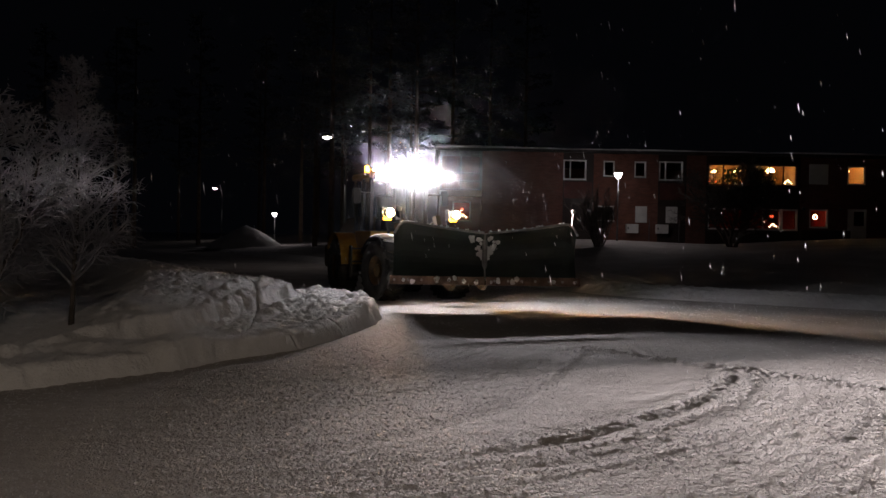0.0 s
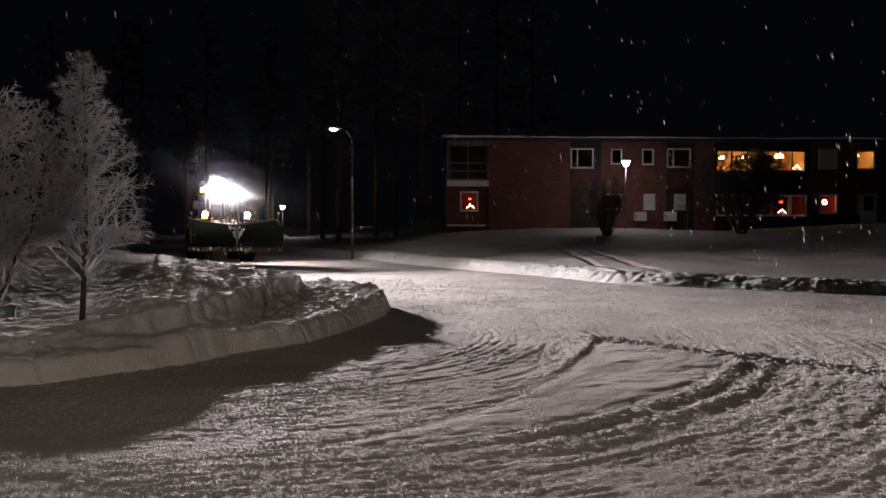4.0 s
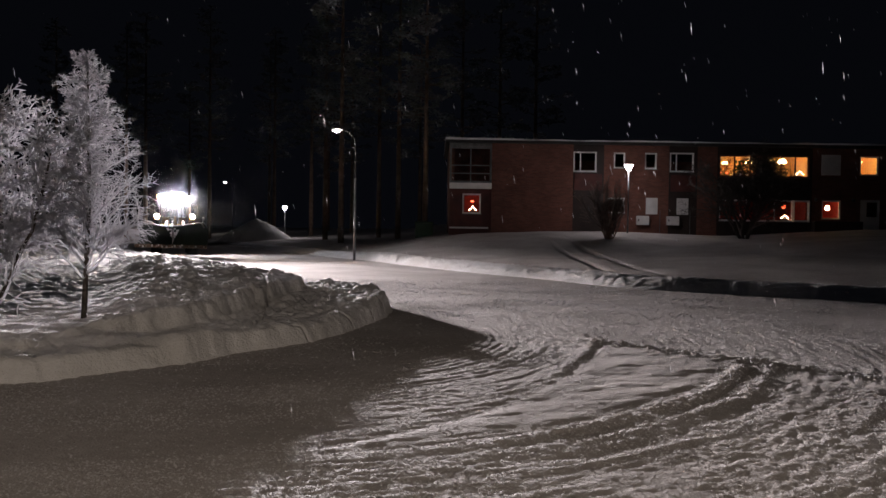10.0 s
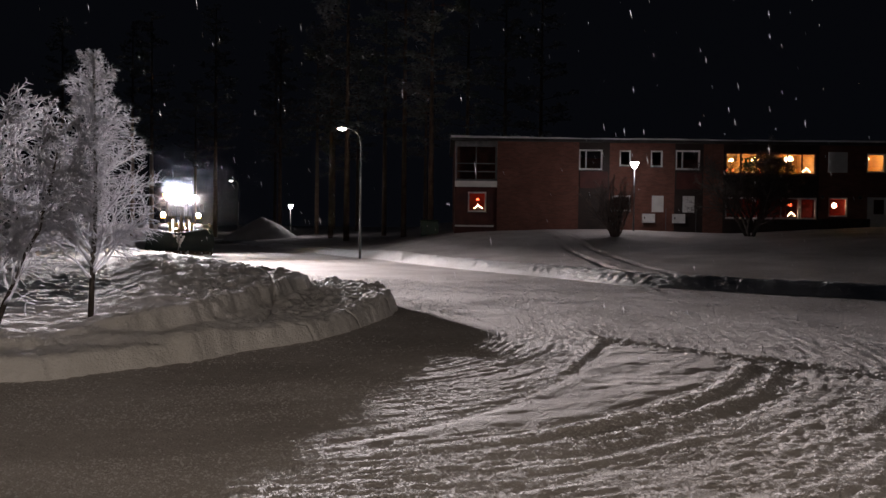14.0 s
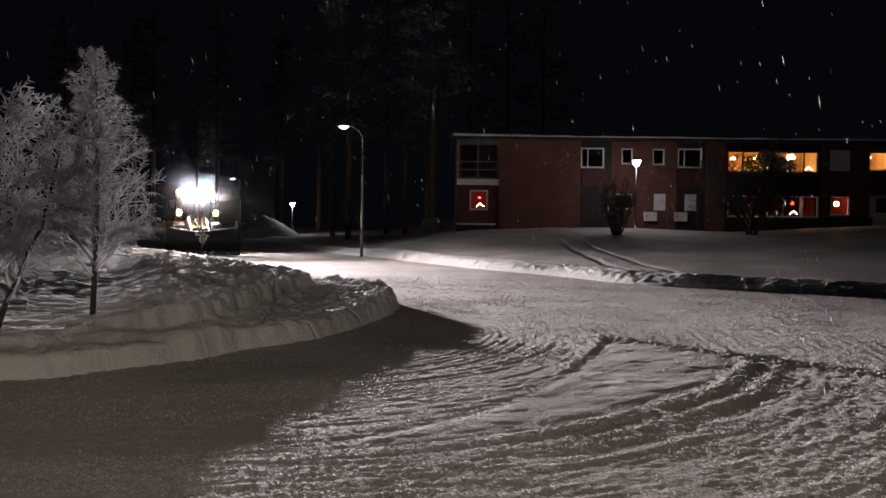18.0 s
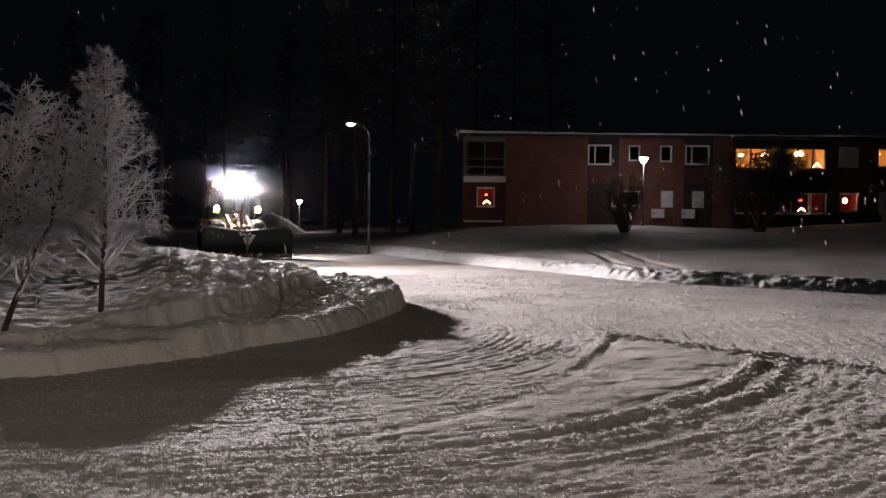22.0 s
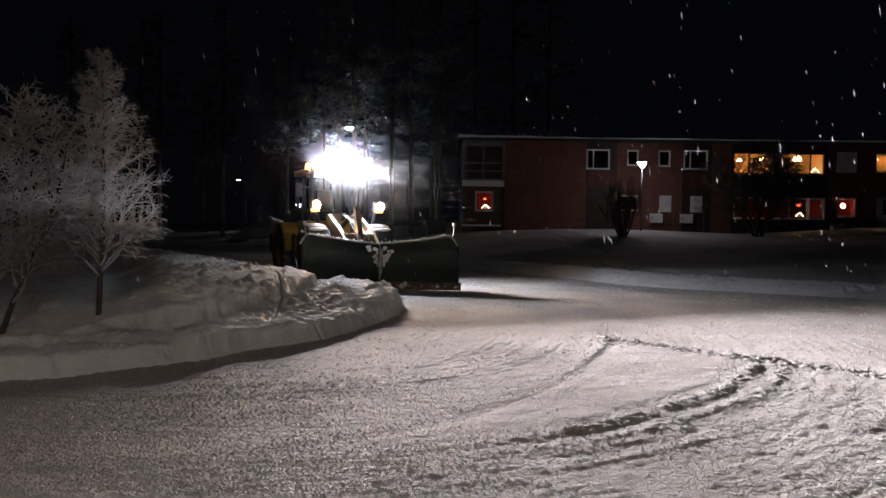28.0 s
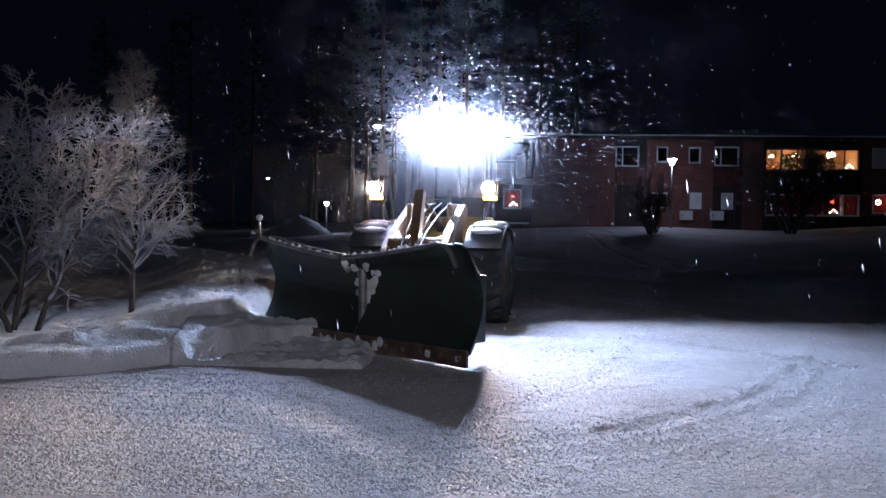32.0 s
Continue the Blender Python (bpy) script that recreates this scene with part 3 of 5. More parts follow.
part("balcony_head", box(B(), (0.68, FY, 6.62), (3.2, FY + 0.3, ZT)), GALVANISED, house)
part("balcony_back_wall", box(B(), (0.7, FY + 1.5, 4.1), (3.2, FY + 1.6, ZT)), RED_WOOD, house)
part("balcony_floor", box(B(), (0.7, FY + 0.1, 4.0), (3.2, FY + 1.5, 4.1)), GALVANISED, house)
part("ledge", box(B(), (0.7, FY - 0.5, 1.72), (3.0, FY - 0.02, 1.82), 0.01), WHITE_PAINT, house, "snow-covered ledge")
# brick and boarded stretches
wall_segment("brick_wall", 3.2, 8.05, ZB, ZT, [], BRICK, FY - 0.12, 0.42, "plain red brick wall")
WA = (8.07, 9.47, 5.2, 6.41)
wall_segment("boarded_wall", 8.05, 9.9, ZB, ZT, [WA, (8.4, 9.4, 1.75, 3.7)], DARK_WOOD)
window(*WA, (8.5,), label="white framed dark window")
door = part("door", box(B(), (8.4, FY + 0.08, 1.75), (9.4, FY + 0.14, 3.7), 0.01), DARK_WOOD, house, "dark stained entrance door")
part("handle", rod(B(), (9.28, FY + 0.02, 2.75), (9.16, FY + 0.02, 2.75), 0.014), STEEL, door)
S1, S2, LW = (10.49, 11.17, 5.45, 6.39), (12.35, 13.07, 5.42, 6.39), (9.98, 11.2, 2.75, 3.7)
wall_segment("brick_wall", 9.9, 13.8, ZB, ZT, [S1, S2, LW], BRICK)
for o in (S1, S2):
    window(*o, label="small white framed window")
window(*LW, (10.6,), label="white framed window behind the shrub")
W4 = (13.84, 15.3, 5.27, 6.43)
wall_segment("boarded_wall", 13.8, 15.5, ZB, ZT, [W4], DARK_WOOD)
window(*W4, (14.25,), label="white framed dark window")
part("apron_panel", box(B(), (13.9, FY - 0.05, 4.1), (15.4, FY - 0.003, 5.1), 0.01), RED_WOOD, house, "weathered panel below the window")
part("apron_panel", box(B(), (8.12, FY - 0.05, 4.1), (9.8, FY - 0.003, 5.1), 0.01), RED_WOOD, house, "weathered panel below the window")
wall_segment("brick_wall", 15.5, 16.7, ZB, ZT, [], BRICK)
UP, LOW = (16.8, 22.25, 5.03, 6.35), (16.85, 22.3, 2.39, 3.68)
wall_segment("boarded_wall", 16.7, 22.4, ZB, ZT, [UP, LOW], DARK_WOOD)
window(*UP, (17.75, 18.7, 19.65, 20.55, 21.4), label="row of lit panes with candles and houseplants", mat=RED_WOOD)
window(*LOW, (18.5, 20.2, 21.25), label="row of ground-floor panes with a red paper star")
window(21.28, 22.28, 2.39, 3.68, y=FY - 0.1, sill=False, name="balcony_door", label="white framed glazed door")
WH, LIT, L2, DR = (22.93, 24.08, 5.21, 6.42), (25.25, 26.39, 5.22, 6.37), (23.01, 24.16, 2.57, 3.72), (25.33, 26.51, 2.0, 3.76)
wall_segment("brick_wall", 22.4, 30.0, ZB, ZT, [LIT, L2, DR], BRICK)
part("shutter", box(B(), (WH[0], FY - 0.05, WH[2]), (WH[1], FY - 0.003, WH[3]), 0.012), WHITE_PAINT, house, "closed white window panel")
window(*LIT, label="lit kitchen window")
window(*L2, label="white framed window with a lit wreath")
dr = part("door", box(B(), (25.33, FY + 0.03, 2.0), (25.62, FY + 0.12, 3.76), 0.01), WHITE_PAINT, house, "white glazed garden door")
for a, b in (((25.62, 2.0), (26.51, 2.75)), ((25.62, 3.62), (26.51, 3.76)), ((25.62, 2.75), (25.74, 3.62)), ((26.38, 2.75), (26.51, 3.62))):
    part("door_panel", box(B(), (a[0], FY + 0.035, a[1]), (b[0], FY + 0.115, b[1]), 0.006), WHITE_PAINT, dr)
part("pane", box(B(), (25.74, FY + 0.06, 2.75), (26.38, FY + 0.07, 3.62)), GLASS, dr, "dark door glass")
part("handle", rod(B(), (25.78, FY - 0.02, 3.1), (25.9, FY - 0.02, 3.1), 0.014), STEEL, dr)
# Dark strip at the foot of the wall, built as a box.
part("base_strip", box(B(), (22.4, FY - 0.45, 1.7), (25.3, FY - 0.02, 2.45), 0.02), DARK_WOOD, house, "dark strip along the foot of the wall")
for x0 in (12.45, 14.29):
    part("shutter", box(B(), (x0, FY - 0.05, 2.72), (x0 + 0.7, FY - 0.003, 3.7), 0.012), WHITE_PAINT, house, "closed white window panel")
for x0 in (11.88, 13.68):
    cab0 = part("meter_cabinet", box(B(), (x0, FY - 0.28, 2.08), (x0 + 0.72, FY - 0.003, 2.62), 0.015), WHITE_PAINT, house, "white metal meter cabinet")
    part("latch", box(B(), (x0 + 0.06, FY - 0.30, 2.31), (x0 + 0.12, FY - 0.281, 2.43), 0.004), BLACK, cab0)
for x0 in (13.3, 15.1):
    part("conduit", rod(B(), (x0, FY - 0.03, 1.5), (x0, FY - 0.03, 2.95), 0.02, n=8), GALVANISED, house)
for x0 in (22.6, 24.85):
    wl = part("wall_lamp", ball(B(), (x0, FY - 0.12, 3.72), 0.11), BLACK, house, "unlit black wall lamp")
    part("bracket", rod(B(), (x0, FY - 0.10, 3.8), (x0, FY, 3.85), 0.02, n=8), BLACK, wl)
# other walls, roof, eaves with a strip of snow
part("side_wall", box(B(), (0.68, FY + 0.3, ZB), (0.98, FY + 10.7, ZT)), BRICK, house)
part("side_wall", box(B(), (29.7, FY + 0.3, ZB), (30.0, FY + 10.7, ZT)), BRICK, house)
part("back_wall", box(B(), (0.68, FY + 10.7, ZB), (30.0, FY + 11.0, ZT)), BRICK, house)
part("roof", box(B(), (0.4, FY - 0.42, ZT + 0.003), (30.3, FY + 11.3, ZT + 0.16), 0.02), FELT, house, "flat dark roof")
bm = B()
for i in range(90):
    a = 0.4 + i * (29.9 / 90)
    top = 0.07 + 0.05 * noise.noise((i * 0.23, 1.7, 0)) + (0.05 if i < 14 else 0)
    box(bm, (a, FY - 0.44, ZT + 0.163), (a + 29.9 / 90, FY + 11.3, ZT + 0.163 + max(0.02, top)))
part("roof_snow", bm, SNOW_BANK, house, "even layer of snow on the roof")
part("inner_floor", box(B(), (1.0, FY + 0.3, 4.0), (29.7, FY + 10.7, 4.12)), DARK_WOOD, house)
part("inner_floor", box(B(), (1.0, FY + 0.3, 1.2), (29.7, FY + 10.7, 1.32)), DARK_WOOD, house)


def room(x0, x1, z0, z1, mat, deep=2.6):
    bm = B()
    y0, y1 = FY + 0.31, FY + deep
    for a, b in (((x0, y1, z0), (x1, y1 + 0.05, z1)), ((x0 - 0.05, y0, z0), (x0, y1, z1)), ((x1, y0, z0), (x1 + 0.05, y1, z1)), ((x0, y0, z1), (x1, y1, z1 + 0.05)), ((x0, y0, z0 - 0.05), (x1, y1, z0))):
        box(bm, a, b)
    return part("room", bm, mat, house, "room behind the window")


room(16.85, 22.2, 4.2, 6.7, WARM_WALL)
room(25.1, 26.6, 4.2, 6.7, WARM_WALL)
room(16.85, 22.2, 1.4, 3.9, CURTAIN)
room(22.9, 24.3, 1.4, 3.9, CURTAIN)
room(1.3, 2.8, 1.4, 3.95, CURTAIN, 1.6)


def ceiling_lamp(x, y, z, r, mat, label):
    ob = root("ceiling_lamp", pose(x, y, z), label, "lamp", "window lights")
    part("shade", lathe(B(), ((0.02, 0.5 * r), (0.6 * r, 0.35 * r), (r, -0.3 * r), (0.9 * r, -0.5 * r), (0.02, -0.5 * r)), 18), mat, ob, smooth=True)
    part("cord", rod(B(), (0, 0, 0.5 * r), (0, 0, 6.69 - z if z > 4 else 3.89 - z), 0.008, n=6), BLACK, ob)
    return ob


for x, y, z, r in ((20.95, FY + 0.9, 6.1, 0.26), (19.0, FY + 1.2, 6.05, 0.2), (17.6, FY + 1.3, 6.0, 0.16), (25.8, FY + 1.3, 6.2, 0.22)):
    ceiling_lamp(x, y, z, r, GLOW_WINDOW, "glowing cream pendant lamp in an upstairs room")
ceiling_lamp(23.6, FY + 1.4, 3.3, 0.12, GLOW_STAR, "dim reddish lamp in a ground-floor room")
ceiling_lamp(19.6, FY + 1.8, 3.3, 0.12, GLOW_STAR, "dim reddish lamp in a ground-floor room")
ceiling_lamp(2.1, FY + 1.1, 3.4, 0.10, GLOW_STAR, "dim reddish lamp in a ground-floor room")


def candle_arch(x, z, size=0.42):
    """Seven bulbs on a stepped wooden arch."""
    ob = root("candle_arch", pose(x, FY + 0.22, z), "lit electric candle arch standing on the window sill", "candle arch", "window lights")
    part("base", box(B(), (-size / 2 - 0.03, -0.03, 0), (size / 2 + 0.03, 0.03, 0.03), 0.006), RED_WOOD, ob)
    for i in range(7):
        u = (i - 3) / 3
        zz = 0.09 + 0.20 * (1 - abs(u))
        c = part("candle", rod(B(), (u * size / 2, 0, 0.03), (u * size / 2, 0, zz), 0.013, n=8), WHITE_PAINT, ob)
        part("bulb", ball(B(), (u * size / 2, 0, zz + 0.025), 0.028, 8, 6), GLOW_CANDLE, c, "glowing candle bulb")
    return ob


candle_arch(2.1, 2.72)
candle_arch(20.9, 2.5)
candle_arch(21.75, 5.14)
for x, z in ((16.95, 5.14), (17.35, 5.14), (18.95, 5.14), (20.0, 5.14)):
    cs = root("candle_stick", pose(x, FY + 0.22, z), "small red candle lamp on the window sill", "candle", "window lights")
    part("stem", rod(B(), (0, 0, 0), (0, 0, 0.1), 0.018, n=8), RED_WOOD, cs)
    part("bulb", ball(B(), (0, 0, 0.14), 0.045, 8, 6), GLOW_STAR, cs, "red glowing bulb")


def paper_star(x, z, r, mat, name, label, category):
    ob = root(name, pose(x, FY + 0.2, z), label, category, "window lights")
    bm = B()
    ring = []
    for i in range(14):
        q = r if i % 2 == 0 else r * 0.5
        ring.append(bm.verts.new((q * math.sin(math.pi * i / 7), 0, q * math.cos(math.pi * i / 7))))
    f0, b0 = bm.verts.new((0, -r * 0.35, 0)), bm.verts.new((0, r * 0.35, 0))
    for i in range(14):
        bm.faces.new((ring[i], ring[(i + 1) % 14], f0))
        bm.faces.new((ring[(i + 1) % 14], ring[i], b0))
    part("star", bm, mat, ob)
    part("cord", rod(B(), (0, 0, r), (0, 0, 0.45), 0.006, n=6), BLACK, ob)


paper_star(20.8, 3.28, 0.16, GLOW_STAR, "paper_star", "red glowing paper star hanging in the window", "star lamp")
paper_star(20.55, 5.95, 0.17, GLOW_CANDLE, "paper_star", "white glowing paper star hanging in the window", "star lamp")
wr = root("wreath_lamp", pose(23.45, FY + 0.2, 3.25), "small ring-shaped wreath of lights in the window", "wreath", "window lights")
bm = B()
for i in range(10):
    ball(bm, (0.12 * math.sin(i * 0.6283), 0, 0.12 * math.cos(i * 0.6283)), 0.035, 8, 6)
part("bulbs", bm, GLOW_CANDLE, wr)
part("ring", rod(B(), (0, 0, 0.12), (0, 0, 0.45), 0.006, n=6), BLACK, wr)


def houseplant(x, z, tall, seed):
    rng = random.Random(seed)
    ob = root("houseplant", pose(x, FY + 0.3, z), "leafy houseplant on the window sill", "plant", "houseplants")
    part("pot", lathe(B(), ((0.01, 0), (0.07, 0), (0.09, 0.13), (0.01, 0.13)), 12), WHITE_PAINT, ob)
    bm = B()
    for _ in range(60):
        p = Vector((rng.gauss(0, 0.16), rng.gauss(0, 0.08), rng.uniform(0.15, tall)))
        ball(bm, p, 0.05, 5, 4, (1, 0.25, 1.3))
    part("leaves", bm, LEAF_IN, ob)


for i, (x, z, tall) in enumerate(((18.15, 5.12, 0.9), (18.6, 5.12, 1.0), (19.4, 5.12, 0.8), (20.1, 5.12, 0.9))):
    houseplant(x, z, tall, i)


# ---- lamps outdoors ----
def street_lamp(m, tall, reach, glow, label):
    ob = root("street_lamp", m, label, "street lamp", "street lamps")
    part("pole", rod(B(), (0, 0, 0), (0, 0, tall * 0.62), 0.07, 0.05, 14), GALVANISED, ob, smooth=True)
    bm = B()
    pts = [Vector((0, 0, tall * 0.62)), Vector((0, 0, tall - 0.9))]
    for i in range(1, 9):
        a = i / 8 * math.pi / 2
        pts.append(Vector((-0.75 * (1 - math.cos(a)), 0, tall - 0.9 + 0.75 * math.sin(a))))
    pts.append(Vector((-reach + 0.25, 0, tall - 0.10)))
    tube(bm, pts, 0.032, 10)
    part("arm", bm, GALVANISED, ob, smooth=True)
    hd = part("lamp_head", box(B(), (-reach - 0.4, -0.14, tall - 0.16), (-reach + 0.28, 0.14, tall - 0.02), 0.05), GALVANISED, ob)
    part("lens", ball(B(), (-reach - 0.06, 0, tall - 0.17), 0.16, 14, 8, (1.3, 0.8, 0.6)), glow, hd, "glowing lens", smooth=True)
    return ob


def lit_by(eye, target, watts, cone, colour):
    """The spot of a street lamp assumed out of view; its cone keeps light off lawn and house."""
    lamp = bpy.data.lights.new("unseen_street_light", "SPOT")
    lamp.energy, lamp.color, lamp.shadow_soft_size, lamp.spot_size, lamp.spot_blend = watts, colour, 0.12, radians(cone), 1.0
    new("unseen_street_light", lamp).matrix_basis = look(eye, target)


def park_lamp(m, tall, glow, label):
    ob = root("park_lamp", m, label, "park lamp", "park lamps")
    part("pole", rod(B(), (0, 0, 0), (0, 0, tall - 0.35), 0.05, 0.035, 12), GALVANISED, ob, smooth=True)
    part("globe", lathe(B(), ((0.01, tall - 0.36), (0.09, tall - 0.35), (0.24, tall - 0.06), (0.01, tall - 0.05)), 20), glow, ob, "glowing opal bowl", smooth=True)
    part("lid", lathe(B(), ((0.01, tall + 0.05), (0.14, tall + 0.03), (0.30, tall - 0.045), (0.01, tall - 0.045)), 20), BLACK, ob, "dark lid", smooth=True)
    return ob


def floor_at(x, y):
    return float(yard_height(np.array([float(x)]), np.array([float(y)]))[0])


GLOW_TALL = material("tall_lamp_glow", (1.0, 0.95, 0.9), 0.3, 0, 80, (1.0, 0.88, 0.86))
GLOW_UNSEEN = material("unseen_lamp_glow", (1.0, 0.85, 0.6), 0.3, 0, 20, (1.0, 0.82, 0.68))
z = floor_at(-4.2, 41.4) - 0.05
street_lamp(pose(-4.2, 41.4, z), 6.75 - z, 0.9, GLOW_TALL, "tall galvanised street lamp with curved arm, lit")
street_lamp(pose(-26.6, 106, 0), 7.6, 0.9, GLOW_TALL, "distant lit street lamp at the wood")
# Lamp assumed behind the camera, added to fill the near snow with warm light.
street_lamp(pose(4.5, -7.0, 0), 7.0, 0.9, GLOW_UNSEEN, "unseen tall street lamp with warm light, assumed behind the yard")
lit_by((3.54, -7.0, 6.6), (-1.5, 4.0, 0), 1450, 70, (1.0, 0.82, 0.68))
z = floor_at(10.5, 45) - 0.05
park_lamp(pose(10.5, 45, z), 5.4 - z, GLOW_STREET, "slender park lamp with glowing bowl by the house")
park_lamp(pose(-14.2, 76, 0.3), 3.35, GLOW_STREET, "slender park lamp beside the snow pile")


# ---- trees ----
def grow(rng, verts, faces, p, way, size, r, level, plan, thin=0.004, wander=0.13):
    """One branch as a bent, tapered tube, then its children. plan: per level (bends, children, length share, spread, droop)."""
    bends, kids, share, spread, droop = plan[level]
    sides = 5 if level == 0 else 4 if level == 1 else 3
    ring0, spots = None, []
    for i in range(bends + 1):
        u = i / bends
        rr = r * (1 - 0.75 * u)
        side = way.cross(Vector((0.3, 0.9, 0.2))).normalized()
        up = way.cross(side).normalized()
        ring = []
        for k in range(sides):
            a = 2 * math.pi * k / sides
            ring.append(len(verts))
            verts.append(tuple(p + side * (rr * math.cos(a)) + up * (rr * math.sin(a))))
        if ring0:
            for k in range(sides):
                faces.append((ring0[k], ring0[(k + 1) % sides], ring[(k + 1) % sides], ring[k]))
        ring0 = ring
        spots.append((p.copy(), way.copy(), rr))
        loose = wander if level == 0 else 0.13
        way = (way + Vector((rng.gauss(0, loose), rng.gauss(0, loose), rng.gauss(0, 0.10) - droop))).normalized()
        p = p + way * (size / bends)
    if level + 1 >= len(plan):
        return
    for k in range(kids):
        u = 0.25 + 0.75 * (k + rng.random()) / kids if level else 0.2 + 0.8 * (k + rng.random()) / kids
        q, w, rr = spots[min(bends, int(u * bends))]
        q = q.lerp(spots[min(bends, int(u * bends) + 1)][0], u * bends % 1)
        side = Vector((rng.gauss(0, 1), rng.gauss(0, 1), rng.gauss(0, 0.6)))
        side = (side - w * side.dot(w)).normalized()
        kid = (w * (1 - spread) + side * spread + Vector((0, 0, 0.18 if level < 1 else 0.0))).normalized()
        grow(rng, verts, faces, q, kid, size * share * ((1.2 - 0.95 * u) if level == 0 and wander < 0.05 else (1.15 - 0.6 * u)) * rng.uniform(0.75, 1.2), max(rr * 0.6, thin), level + 1, plan, thin)


def bare_tree(name, m, tall, r, plan, mat, label, category, seed, stems=1, lean=0.05, trunk_mat=None, group="", open_out=0.0, thin=0.004, wander=0.13):
    rng = random.Random(seed)
    ob = root(name, m, label, category, group)
    for s in range(stems):
        verts, faces = [], []
        a = 2 * math.pi * (s + rng.random() * 0.5) / stems
        way = Vector((math.cos(a) * (open_out or lean), math.sin(a) * (open_out or lean), 1)).normalized()
        foot = Vector((math.cos(a) * 0.12, math.sin(a) * 0.12, -0.15)) if stems > 1 else Vector((0, 0, -0.15))
        bends, kids, share, spread, droop = plan[0]
        grow(rng, verts, faces, foot, way, tall * rng.uniform(0.85, 1.05), r, 0, plan, thin, wander)
        sides = 5 * (bends + 1)
        trunk = sheet("trunk", verts[:sides], [f for f in faces if max(f) < sides], trunk_mat or BARK)
        crown = sheet("crown", verts, [f for f in faces if min(f) >= sides], mat)
        trunk.parent = crown.parent = ob
        tagged(crown, kind="stuff")
    return ob


BIRCH = [(14, 84, 0.27, 0.62, 0.0), (6, 12, 0.46, 0.5, -0.01), (5, 9, 0.5, 0.5, 0.05), (4, 0, 0, 0, 0.09)]
ROWAN = [(8, 13, 0.52, 0.5, -0.015), (6, 10, 0.5, 0.5, -0.01), (5, 7, 0.45, 0.55, 0.03), (4, 0, 0, 0, 0.05)]
bare_tree("birch_tree", pose(-4.62, 10.7, 0.3, 0, 1.5, 0), 4.2, 0.042, BIRCH, FROST, "young birch with hoar-frosted twigs behind the snow bank", "tree", 4, lean=0.0, thin=0.0035, wander=0.018)
bare_tree("rowan_tree", pose(-5.4, 9.4, 0.22), 2.85, 0.04, ROWAN, FROST, "small rowan thick with hoar frost", "tree", 7, stems=3, open_out=0.33, thin=0.011)
bare_tree("rowan_tree", pose(-6.5, 10.4, 0.25), 3.0, 0.045, ROWAN, FROST, "small rowan thick with hoar frost", "tree", 9, stems=3, open_out=0.3, thin=0.012)
SHRUB = [(7, 9, 0.36, 0.3, -0.02), (5, 6, 0.5, 0.4, 0.0), (4, 0, 0, 0, 0.0)]
bare_tree("shrub", pose(8.9, 42.2, floor_at(8.9, 42.2)), 3.0, 0.05, SHRUB, TWIG, "leafless many-stemmed shrub in front of the house", "shrub", 11, stems=18, open_out=0.3, trunk_mat=TWIG, thin=0.008)
DENSE = [(7, 15, 0.5, 0.55, -0.01), (5, 10, 0.5, 0.5, 0.0), (4, 6, 0.55, 0.5, 0.0), (3, 0, 0, 0, 0.0)]
bare_tree("shrub", pose(16.4, 43.5, floor_at(16.4, 43.5)), 4.4, 0.09, DENSE, BARK, "large dark bare bush against the facade", "shrub", 12, stems=8, open_out=0.45, thin=0.012)


def pine(name, m, tall, clear, seed):
    """A pine: long bare stem, then whorls of limbs with clumps of snowy needles."""
    rng = random.Random(seed)
    ob = root(name, m, "tall pine with bare stem and snow-dusted crown", "tree", "pines")
    part("trunk", rod(B(), (0, 0, -0.3), (0, 0, tall), 0.24, 0.05, 10), PINE_BARK, ob, smooth=True)
    verts, faces, lv, lf = [], [], [], []
    for i in range(46):
        u = (i + rng.random()) / 46
        zz = clear + (tall - clear) * u
        a = rng.uniform(0, 2 * math.pi)
        reach = (0.7 + 2.6 * (1 - u) ** 0.7 * rng.uniform(0.6, 1.1)) * (0.6 + 0.4 * min(1, u * 6))
        p, q = Vector((0, 0, zz)), Vector((math.cos(a) * reach, math.sin(a) * reach, zz + reach * rng.uniform(-0.05, 0.35)))
        side = Vector((-math.sin(a), math.cos(a), 0)) * 0.04
        k = len(lv)
        lv += [tuple(p + side), tuple(p - side), tuple(q), tuple(p + Vector((0, 0, 0.07)))]
        lf += [(k, k + 1, k + 2), (k + 1, k + 3, k + 2), (k + 3, k, k + 2)]
        for _ in range(int(6 + reach * 5)):
            c = p.lerp(q, rng.uniform(0.35, 1.05)) + Vector((rng.gauss(0, 0.22), rng.gauss(0, 0.22), rng.gauss(0.05, 0.12)))
            for _ in range(5):
                w = Vector((rng.gauss(0, 1), rng.gauss(0, 1), rng.gauss(0, 0.5))).normalized() * rng.uniform(0.18, 0.42)
                s = w.cross(Vector((rng.gauss(0, 1), rng.gauss(0, 1), 1))).normalized() * 0.07
                k = len(verts)
                verts += [tuple(c + s), tuple(c - s), tuple(c + w)]
                faces.append((k, k + 1, k + 2))
    for name2, v, f, mt in (("branchwork", lv, lf, PINE_BARK), ("needles", verts, faces, NEEDLES)):
        piece = tagged(sheet(name2, v, f, mt, False), kind="stuff")
        piece.parent = ob
    return ob


